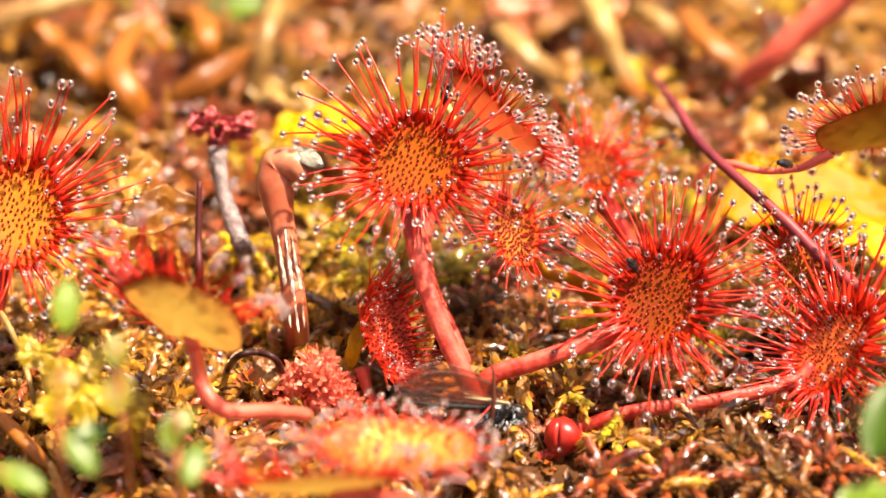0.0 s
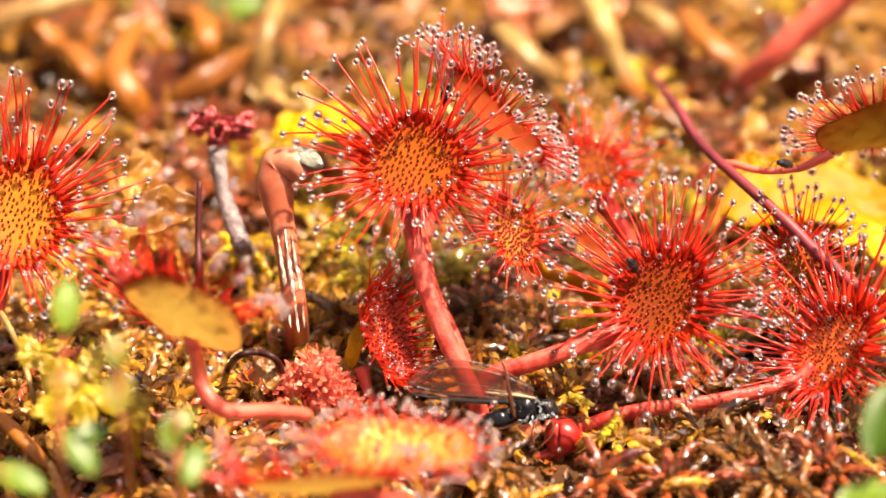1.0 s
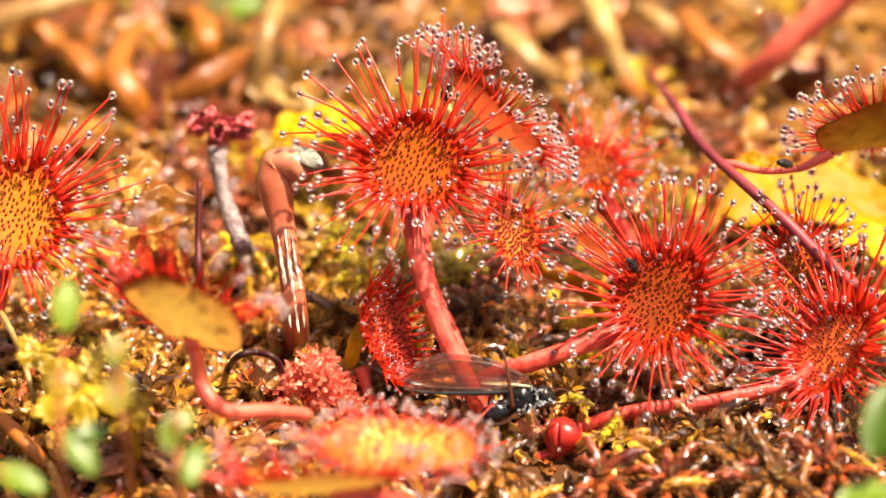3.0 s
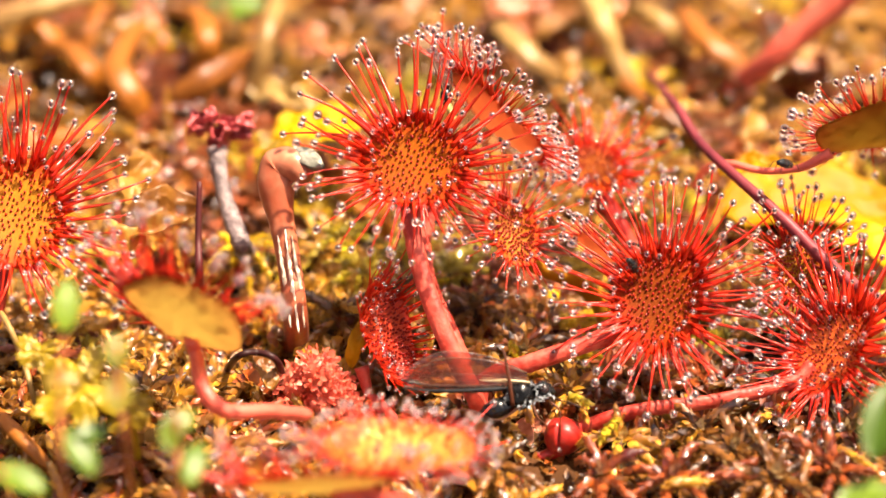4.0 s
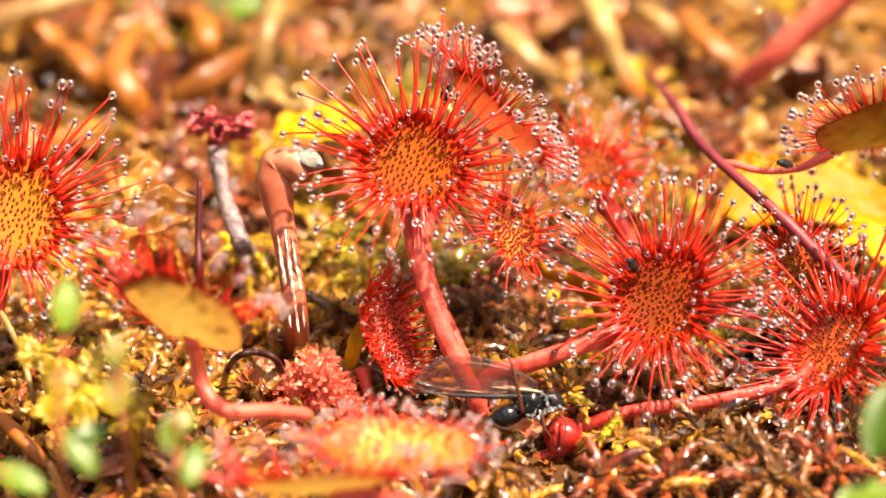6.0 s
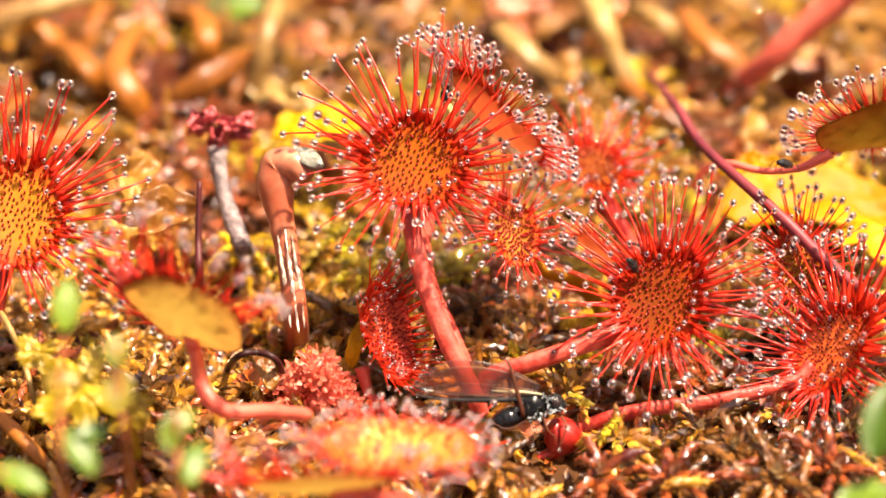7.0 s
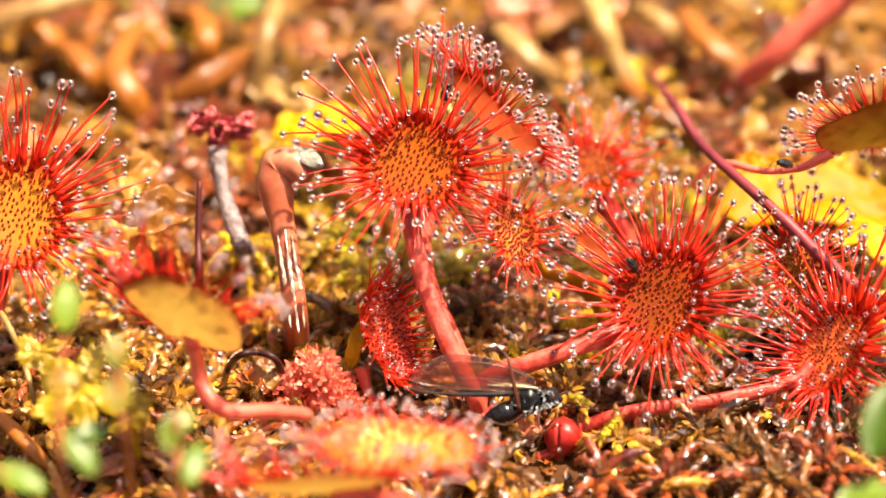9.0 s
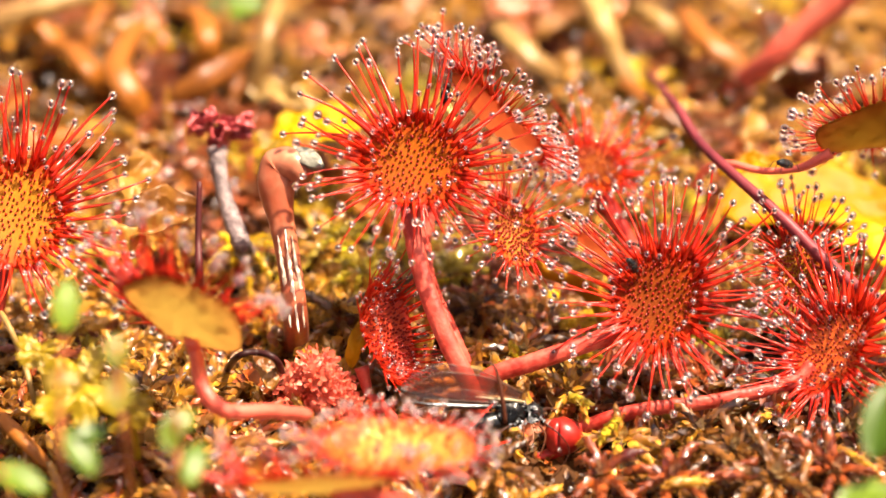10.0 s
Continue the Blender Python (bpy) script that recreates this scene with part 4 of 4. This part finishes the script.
for label, mat, c, n, tip, ln, wd, seed in (
    ("papery pink scale leaf standing in the moss", SCALE, (7.8, -0.4, -0.5), (-0.20, -0.67, 0.72), (0.15, 0.57, 0.81), 3.6, 2.4, 21), ("papery pink scale leaf leaning in the moss", SCALE, (9.3, 0.6, -0.9), (0.31, -0.64, 0.70), (-0.10, 0.57, 0.82), 3.0, 1.5, 22),
    # the white one is no leaf: a wet glint on the moss, modelled pale
    ("golden pointed scale leaf in the moss", GOLD_LEAF, (4.6, -1.3, -0.0), (0.10, -0.59, 0.80), (0.00, 0.57, 0.82), 3.0, 1.9, 23), ("white papery scale leaf in the moss", PALE_RIB_GLINT, (3.0, -3.0, 0.9), (0.30, -0.40, 0.86), (0.30, 0.55, 0.78), 2.8, 1.3, 29), ("yellow green pointed scale leaf in the moss", LEMON, (17.4, -0.7, -1.0), (0.21, -0.38, 0.90), (0.45, 0.51, 0.73), 2.6, 1.1, 24),
    ("golden pointed scale leaf under the petioles", GOLD_LEAF, (7.9, 3.8, 1.9), (-0.10, -0.51, 0.85), (0.20, 0.56, 0.80), 3.2, 1.5, 25), ("golden scale leaf beside the bud", GOLD_LEAF, (11.6, 4.1, 0.6), (0.10, -0.41, 0.91), (-0.37, 0.53, 0.76), 4.4, 2.8, 26),
    ("orange scale leaf behind the curved stem", GOLD_LEAF, (-25.0, -3.1, 4.3), (0.10, -0.51, 0.85), (-0.20, 0.56, 0.80), 3.4, 1.8, 27), ("brown scale leaf low in the moss", TWIG_BROWN, (-31.1, -8.2, 2.2), (0.00, -0.31, 0.95), (0.89, 0.26, 0.37), 4.6, 2.2, 28)):
    single("scale_leaf", sheet_leaf(c, n, tip, ln, wd, 0.08, 0.16, 0.25, 0, seed, 0.12), mat, label, "scale leaf", c, "scale leaves")


def lobed_leaf(at, normal, tip, size, lobes, seed, label):
    """A thin, crumpled leaf with jagged lobes, on a short stem from the moss."""
    rng = random.Random(seed)
    c, m = Vector(at), facing(normal, tip)
    foot = Vector((at[0], at[1] + 2, hill(at[0], at[1] + 2) - 0.5))
    ob = thing("lobed_leaf", foot, label, "leaf", "yellow lobed leaves")
    rings, sides = 9, 140
    verts, faces = [], []
    for lift in (0.0, -0.12):
        for i in range(rings + 1):
            r = i / rings
            for j in range(sides):
                a = 2 * math.pi * j / sides
                lobe = abs(math.cos(0.5 * lobes * a + 0.3 * math.sin(2 * a + seed))) ** 0.7
                tooth = (7 * lobes * a / (2 * math.pi)) % 1.0
                edge = size * (0.45 + 0.55 * lobe) * (1 + 0.20 * r * r * (0.5 - tooth)) * (1 + 0.12 * math.sin(3 * a + seed))
                p = Vector((edge * r * math.cos(a), edge * r * math.sin(a), 0))
                q = p * 0.45
                p.z = 0.9 * noise.noise(q + Vector((seed, 0, 0))) + 0.35 * noise.noise(q * 3 + Vector((0, seed, 0))) - 0.10 * size * r * r + 0.22 * lobe * r + lift
                verts.append(c + m @ p)
    layer = (rings + 1) * sides
    for i in range(rings):
        for j in range(sides):
            a, b = i * sides + j, i * sides + (j + 1) % sides
            faces += [(a, a + sides, b + sides, b), (layer + b, layer + b + sides, layer + a + sides, layer + a)]
    for j in range(sides):
        a, b = rings * sides + j, rings * sides + (j + 1) % sides
        faces.append((a, a + layer, b + layer, b))
    part("blade", (verts, faces), LEMON, ob, "", foot)
    for k in range(lobes):
        a = 2 * math.pi * k / lobes
        d = m @ Vector((math.cos(a), math.sin(a), 0.02))
        up = m @ Vector((0, 0, 1))
        part("vein", tube([c + up * 0.1, c + d * size * 0.35 + up * 0.22, c + d * size * 0.7 + up * 0.1], (0.11, 0.08, 0.03), 6, 4), LEMON, ob, "", foot)
    part("stem", tube([foot, (foot + c) / 2 + Vector((0.3, 0, 0)), c - m @ Vector((0, 0, 0.1))], (0.4, 0.36, 0.3), 7, 5), LEMON, ob, "", foot)


lobed_leaf((-33.9, -8.0, 11.2), (0.10, -0.50, 0.86), (0.1, 0.57, 0.82), 4.3, 5, 3, "bright yellow jagged lobed leaf low in the moss")
lobed_leaf((-29.5, -8.4, 8.9), (-0.10, -0.45, 0.88), (0.6, 0.47, 0.6), 2.5, 4, 5, "small yellow green jagged leaf low in the moss")
lobed_leaf((-38.5, -2.1, 11.0), (0.10, -0.35, 0.93), (-0.5, 0.5, 0.7), 2.4, 4, 8, "small pale yellow jagged leaf in the moss")


# ---- green sprigs close to the lens ----
def sprig(label, stem, leaves, mat_list):
    ob = thing("sprig", stem[0], label, "sprig", "sprigs")
    part("stem", tube(stem, (0.3, 0.26, 0.2), 8, 6), TWIG_BROWN, ob, "", stem[0])
    for k, (c, n, tip, ln, wd) in enumerate(leaves):
        part("leaf", sheet_leaf(c, n, tip, ln, wd, 0.06, 0.12, 0, 0, 0, 0.25), mat_list[k % len(mat_list)], ob, "", stem[0])


sprig("small leaved green sprig close to the lens", [(-34.6, -15.5, -1.0), (-32.0, -30.5, 19.2), (-32.0, -28.0, 26.3), (-31.7, -24.2, 31.7)],
      [((-31.5, -23.6, 32.5), (0.30, -0.57, 0.77), (0.10, 0.57, 0.82), 4.5, 2.4), ((-31.8, -27.3, 27.3), (0.10, -0.31, 0.95), (0.96, 0.16, 0.24), 3.0, 1.9), ((-30.3, -30.7, 22.5), (0.30, -0.37, 0.88), (0.45, -0.51, -0.73), 4.8, 2.4),
       ((-29.3, -28.9, 23.2), (0.29, -0.17, 0.94), (0.82, 0.33, 0.47), 3.3, 2.0)], [GREEN_LEAF, OLIVE_LEAF, GREEN_LEAF, GREEN_LEAF])
sprig("green sprig with an orange tinted stem", [(-28.8, -15.5, -1.0), (-26.6, -29.1, 21.2), (-27.0, -28.0, 26.3), (-27.3, -25.5, 29.8)],
      [((-27.1, -27.7, 26.7), (0.20, -0.51, 0.84), (0.10, 0.57, 0.82), 3.9, 2.4), ((-27.3, -25.8, 29.4), (0.20, -0.51, 0.84), (0.10, 0.57, 0.82), 2.8, 2.0)], [OLIVE_LEAF])
sprig("green sprig with pointed leaves", [(-23.9, -16.3, -1.0), (-22.2, -30.8, 18.8), (-22.2, -30.4, 22.8), (-22.3, -28.8, 25.2)],
      [((-20.8, -31.2, 21.7), (0.30, -0.37, 0.88), (0.33, 0.54, 0.77), 4.3, 2.1), ((-22.7, -29.7, 23.8), (-0.30, -0.37, 0.88), (-0.20, 0.56, 0.80), 3.7, 2.0), ((-21.7, -28.4, 24.0), (0.21, -0.38, 0.90), (0.58, 0.47, 0.67), 2.4, 1.9)], [GREEN_LEAF, OLIVE_LEAF, OLIVE_LEAF])
sprig("pale green sprig at the rim of the moss", [(-39.0, -17.9, -1.0), (-36.3, -31.8, 17.3), (-36.5, -32.3, 20.1), (-36.9, -31.5, 21.3)],
      [((-35.3, -32.0, 20.6), (0.20, -0.17, 0.97), (0.86, -0.30, -0.42), 4.8, 2.6)], [GREEN_LEAF])
sprig("large leaved green sprig", [(42.9, -17.1, -1.0), (39.0, -28.2, 15.5), (38.4, -27.6, 19.9), (38.2, -24.8, 23.8)],
      [((37.2, -26.1, 22.1), (-0.29, -0.49, 0.82), (0.10, 0.57, 0.82), 6.9, 3.2), ((36.0, -29.8, 16.8), (-0.20, -0.03, 0.98), (0.96, 0.16, 0.24), 5.1, 3.7)], [GREEN_LEAF])
sprig("small green sprig far back in the moss", [(-26.9, 78.8, -1.0), (-26.6, 76.9, 1.7), (-26.9, 79.8, 2.4)],
      [((-27.1, 79.4, 1.9), (0.00, -0.31, 0.95), (0.96, 0.16, 0.24), 7.5, 5.0), ((-24.7, 79.8, 2.4), (0.00, -0.31, 0.95), (0.96, 0.16, 0.24), 5.5, 3.5)], [GREEN_LEAF])


# ---- insects (x: towards the head, y: towards the back, z: towards one flank) ----
def ringed(points, radii, rings, sides=14):
    """A body in rings: each segment bulges and the joints between are drawn in."""
    line = catmull(points, 12)
    n = len(line)
    r = [np.interp(i / (n - 1), np.linspace(0, 1, len(radii)), radii) * (0.955 + 0.045 * abs(math.sin(math.pi * rings * i / (n - 1)))) for i in range(n)]
    return tube([tuple(q) for q in line[::2]], r[::2], sides, 2)


def wing_outline(length, width):
    verts, faces = [], []
    rows, cols = 16, 6
    for lift in (0.0, 0.03):
        for i in range(rows + 1):
            v = i / rows
            half = 0.5 * width * (0.16 + 0.84 * math.sin(math.pi * min(1, 0.06 + 0.80 * v)) ** 0.75) * (1 if v < 0.72 else math.sqrt(max(0.02, 1 - ((v - 0.72) / 0.285) ** 2)))
            for j in range(cols + 1):
                u = j / cols
                verts.append(Vector((-length * v, half * 2 * u - 0.25 * half, 0.10 * math.sin(5 * v) + 0.08 * math.sin(9 * u) * v + lift)))
    w, layer = cols + 1, (rows + 1) * (cols + 1)
    for i in range(rows):
        for j in range(cols):
            a = i * w + j
            faces += [(a, a + 1, a + w + 1, a + w), (layer + a, layer + a + w, layer + a + w + 1, layer + a + 1)]
    return (verts, faces), [[verts[i * w + j] for i in range(0, rows + 1, 4)] for j in range(cols + 1)]


def wing(parent, name, place, length, width):
    shape, lines = wing_outline(length, width)
    ob = part(name, shape, WING, parent, "smoky clear wing")
    ob.matrix_basis = place
    if length > 6:
        part("wing_root", tube([(0.3, 0.2, 0.12), (-1.2, 0.35, 0.12), (-2.8, 0.45, 0.12), (-4.6, 0.6, 0.12)], (0.22, 0.30, 0.2, 0.06), 8, 4, 0.4), CREAM, ob, "cream wing root")
    for j, r in ((0, 0.16), (1, 0.04), (3, 0.03), (6, 0.06)):
        edge = j == 0 and length > 6
        part("vein", tube([p + Vector((0, 0, 0.02)) for p in lines[j]], (r, r * 1.7, r * 1.3, r * 0.4) if edge else (r, r * 0.8, r * 0.4), 6, 4), CHITIN if edge else VEIN, ob)
    return ob


def leg(parent, points, radii=(0.13, 0.09, 0.06, 0.035)):
    base = Vector(points[0])
    ob = part("leg", tube(points, radii, 7, 5), LEG, parent, "", base)
    ob.location = base * MM
    return ob


fly = thing("fly", (8.5, -1.7, 3.6), "slender black fly stuck in the sundew's slime", "fly")
def lumpy(centre, axes, amount, seed, rings=18, sides=26):
    """A ball with an uneven skin."""
    verts, faces = ball((0, 0, 0), axes, rings, sides)
    out = []
    for v in verts:
        k = 1 + amount * (noise.noise(v * 1.1 + Vector((seed, 0, 0))) + 0.5 * noise.noise(v * 3.2 + Vector((0, seed, 0))))
        out.append(Vector(centre) + v * k)
    return out, faces


part("thorax", joined(lumpy((-1.7, 0.15, 0), (1.65, 1.5, 1.3), 0.14, 3), lumpy((-2.6, 0.75, 0), (0.8, 0.5, 0.7), 0.12, 5)), THORAX, fly, "black thorax with a grey bloom")
part("shield", lumpy((-0.75, 0.75, 0.1), (0.85, 0.62, 0.85), 0.16, 7), THORAX, fly, "black humped shield behind the head")
fly_head = part("head", joined(lumpy((0.75, 0.2, 0), (0.95, 1.05, 1.0), 0.10, 9), lumpy((1.45, 0.0, 0.1), (0.42, 0.36, 0.4), 0.15, 2, 10, 14)), THORAX, fly, "black head with a grey bloom")
for side in (1, -1):
    part("eye", ball((0.72, 0.35, 0.66 * side), (0.50, 0.52, 0.40), 10, 14), EYE, fly_head, "glossy black eye")
    part("antenna", tube([(1.5, 0.35, 0.2 * side), (2.3, 0.7, 0.5 * side), (3.2, 0.35, 0.8 * side)], (0.08, 0.07, 0.03), 6, 4), LEG, fly_head)
part("abdomen", ringed([(-2.5, -0.35, 0), (-3.5, -0.75, 0.1), (-4.6, -1.05, 0.1), (-5.9, -1.45, 0)], (0.75, 1.05, 1.12, 0.95, 0.35), 6), CHITIN, fly, "shiny black ringed abdomen")
rng = random.Random(5)
places = []
for i in range(110):
    d = Vector((rng.gauss(0, 1), rng.gauss(0, 1), rng.gauss(0.5, 0.8))).normalized()
    p = Vector((-1.7 + d.x * 1.55, 0.2 + d.y * 1.35, d.z * 1.2)) if i % 2 else Vector((0.75 + d.x * 0.82, 0.25 + d.y * 0.92, d.z * 0.95))
    size = rng.uniform(0.12, 0.34)
    places.append((turned(d + Vector((rng.gauss(-0.6, 0.6), rng.gauss(0, 0.5), 0)), d, size, size * 0.4), np.array(p)))
for x, y, z, spread in ((-0.45, -0.35, 1.05, 0.4), (-1.3, -0.75, 1.0, 0.35), (0.15, 0.75, 0.9, 0.3), (0.2, -0.3, 0.95, 0.3), (1.1, -0.35, 0.75, 0.25), (-2.5, 0.2, 1.0, 0.3), (-0.6, 1.2, 0.7, 0.3)):
    for i in range(10):
        d = Vector((rng.gauss(-0.4, 0.8), rng.gauss(-0.2, 0.8), 0.3))
        size = rng.uniform(0.25, 0.6)
        places.append((turned(d, (0, 0.3, 1), size, size * 0.6), np.array((x + rng.gauss(0, spread), y + rng.gauss(0, spread * 0.6), z + rng.uniform(-0.05, 0.15)))))
scatter("bristle_cover", LEAFLETS, places, BLOOM, "short pale grey bristles", "").parent = fly
near_wing = wing(fly, "wing", pose(-0.9 * MM, 1.1 * MM, 0.75 * MM, 14, -3, -4), 12.0, 3.3)
far_wing = wing(fly, "wing", pose(-0.8 * MM, 0.95 * MM, -0.5 * MM, 4, 4, -9), 12.3, 3.4)
mid_leg = leg(fly, [(-2.6, -0.7, 1.2), (-3.0, 1.6, 1.7), (-3.6, 4.6, 1.5), (-4.6, 5.2, 1.0), (-5.6, 5.0, 0.6)], (0.24, 0.22, 0.12, 0.07, 0.05))
hind_leg = leg(fly, [(-1.6, -0.8, 0.9), (-4.2, -1.9, 1.1), (-6.6, -0.6, 1.0), (-9.0, -0.3, 0.7)])
fore_leg = leg(fly, [(1.1, -0.9, 0.7), (1.5, -2.0, 1.0), (0.8, -3.6, 1.0), (0.4, -4.3, 0.8)])
reach_leg = leg(fly, [(1.6, -0.7, 0.6), (3.4, -0.3, 1.3), (5.4, -0.6, 1.2), (6.3, -3.2, 0.9)], (0.10, 0.07, 0.05, 0.035))
back_leg = leg(fly, [(-0.6, -1.0, 0.9), (-0.5, -2.2, 1.2), (0.1, -3.2, 1.0), (-0.1, -4.0, 0.8)])

midge = thing("midge", (0.3, 22.1, 24.7), "small brown midge caught behind the tall leaf", "midge")
part("thorax", ball((0, 0, 0), (0.62, 1.0, 0.6), 8, 12), EYE, midge)
part("head", ball((0.15, 1.15, 0.1), (0.42, 0.36, 0.4), 8, 10), EYE, midge)
part("abdomen", ringed([(0.1, -0.7, 0), (0.5, -1.7, 0), (0.9, -2.6, 0)], (0.4, 0.42, 0.2), 5, 10), MIDGE_YELLOW, midge)
wing(midge, "wing", pose(-0.1 * MM, 0.3 * MM, 0.2 * MM, 0, 0, -76), 4.4, 1.5)
for k, pts in enumerate(([(0.3, -0.2, 0.4), (1.3, -0.6, 0.6), (1.9, -1.2, 0.4)], [(0.3, 0.2, 0.4), (1.5, 0.1, 0.6), (2.3, 0.8, 0.4)], [(-0.3, -0.4, 0.4), (-1.1, -1.3, 0.5), (-0.9, -2.2, 0.4)])):
    leg(midge, pts, (0.07, 0.06, 0.04))


def gnat(place, turn, label):
    ob = thing("gnat", place, label, "gnat", "gnats")
    ob.rotation_euler = [radians(a) for a in turn]
    part("body", ringed([(-0.9, 0, 0), (0, 0.1, 0), (0.8, 0, 0)], (0.25, 0.42, 0.5, 0.3), 5, 10), CHITIN, ob)
    part("head", ball((1.0, 0.05, 0), (0.28, 0.28, 0.28), 6, 8), EYE, ob)
    for k in range(6):
        s = 1 if k % 2 else -1
        x = -0.4 + 0.4 * (k // 2)
        part("leg", tube([(x, 0, 0.2 * s), (x * 1.6, 0.3, 0.8 * s), (x * 2.2, -0.5, 1.2 * s)], (0.05, 0.03), 5, 3), LEG, ob)


gnat((18.5, 8.3, 13.9), (55, 60, 20), "tiny dead black gnat stuck on the orange blade")
gnat((34.0, 17.5, 19.7), (55, 30, 30), "tiny dead black gnat stuck at the leaf's edge")


def motions():
    rows = []
    for t, place, lean, yaw in (
        (0.0, (6.4, -2.0, 3.2), -5, 28), (0.2, (6.9, -1.9, 3.3), -3, 24), (0.5, (8.1, -1.4, 4.1), 4, 8), (0.8, (9.3, -1.6, 3.8), 0, 2), (1.0, (9.5, -1.7, 3.6), -1, 0),
        (1.2, (9.0, -1.5, 3.9), 2, 6), (1.4, (8.9, -1.5, 4.0), 2, 8), (1.6, (8.8, -1.6, 3.8), 0, 10), (2.0, (8.7, -1.4, 4.1), 5, 10), (2.4, (9.1, -1.3, 4.3), 4, 10),
        (2.7, (9.1, -1.1, 4.5), 5, 6), (3.8, (9.3, -0.9, 4.8), 7, 4), (4.0, (9.1, -0.8, 5.0), 8, 4), (4.5, (8.9, -0.7, 5.2), 12, 4), (4.9, (9.2, -1.0, 4.7), 6, 4),
        (5.2, (9.3, -1.1, 4.5), 5, 6), (5.5, (9.6, -1.3, 4.2), 3, 8), (5.7, (9.8, -1.3, 4.2), 3, 8), (6.8, (10.3, -1.5, 3.9), 3, 4), (7.0, (10.2, -1.5, 4.0), 4, 4),
        (7.5, (10.2, -1.3, 4.2), 5, 2), (8.0, (10.3, -1.3, 4.3), 2, 2), (8.5, (10.0, -1.4, 4.1), 2, 2), (9.0, (9.8, -1.2, 4.5), 4, 4), (9.2, (9.6, -0.9, 4.8), 6, 6),
        (9.5, (8.5, -1.0, 4.6), 9, 16), (9.6, (8.3, -1.0, 4.6), 8, 18), (9.8, (7.9, -1.3, 4.3), 5, 20), (10.0, (8.1, -1.9, 3.3), -2, 18)):
        rows.append((t, pose(*[v * MM for v in place], 55) @ pose(0, 0, 0, 0, yaw, lean)))
    walk(fly, rows)
    sway = ((0.0, 4), (0.5, -4), (1.0, 1), (1.6, -3), (2.0, -5), (2.7, -6), (3.8, -7), (4.5, -10), (5.0, -5), (5.5, -6), (6.8, -4), (7.5, -3), (8.0, 1), (8.6, -1), (9.2, -5), (9.6, -7), (10.0, 3))
    walk(near_wing, [(t, pose(-0.9 * MM, 1.1 * MM, 0.75 * MM, 14, -3, -4 + a * 0.5 + 1.5)) for t, a in sway])
    walk(far_wing, [(t, pose(-0.8 * MM, 0.95 * MM, -0.5 * MM, 4, 4, -9 + a * 0.4 + 1.5)) for t, a in sway])
    for limb, swing in ((mid_leg, ((0.0, -5), (1.0, 2), (2.0, -2), (4.0, -9), (5.0, -3), (5.5, -1), (7.0, 1), (8.0, 4), (9.2, -2), (10.0, 3))),
                        (fore_leg, ((0.0, 25), (0.5, 5), (1.0, -18), (1.6, -30), (2.2, -38), (2.7, -30), (4.0, 20), (5.5, 10), (6.8, 5), (8.0, -40), (8.5, -48), (9.2, -20), (10.0, 10))),
                        (reach_leg, ((0.0, -60), (0.6, -45), (1.0, -5), (1.6, -12), (2.4, -3), (4.0, -35), (4.5, -40), (5.5, 0), (7.0, -3), (8.0, -12), (9.0, -15), (9.5, 30), (10.0, -50))),
                        (hind_leg, ((0.0, 3), (1.0, -4), (2.0, 6), (4.0, 0), (5.5, 5), (8.0, -6), (9.0, 2), (10.0, 0))),
                        (back_leg, ((0.0, 0), (1.0, -20), (2.0, -10), (4.0, 8), (5.5, 0), (8.0, 14), (9.4, -25), (10.0, -5)))):
        at = limb.location.copy()
        walk(limb, [(t, pose(*at, 0, 0, a)) for t, a in swing])
    at = (0.3, 22.1, 24.7)
    walk(midge, [(t, pose(*[v * MM for v in at], 55) @ pose(0, 0, 0, 0, yaw, lean)) for t, yaw, lean in (
        (0.0, 0, 2), (0.4, 10, 0), (0.8, -25, -3), (1.2, 20, 2), (1.6, 30, 4), (2.0, 22, 3), (2.5, 25, 2), (4.0, 15, 4), (5.0, 32, 5), (5.5, 20, 3), (7.5, 28, 4), (9.0, 25, 2), (10.0, -18, 0))])


motions()
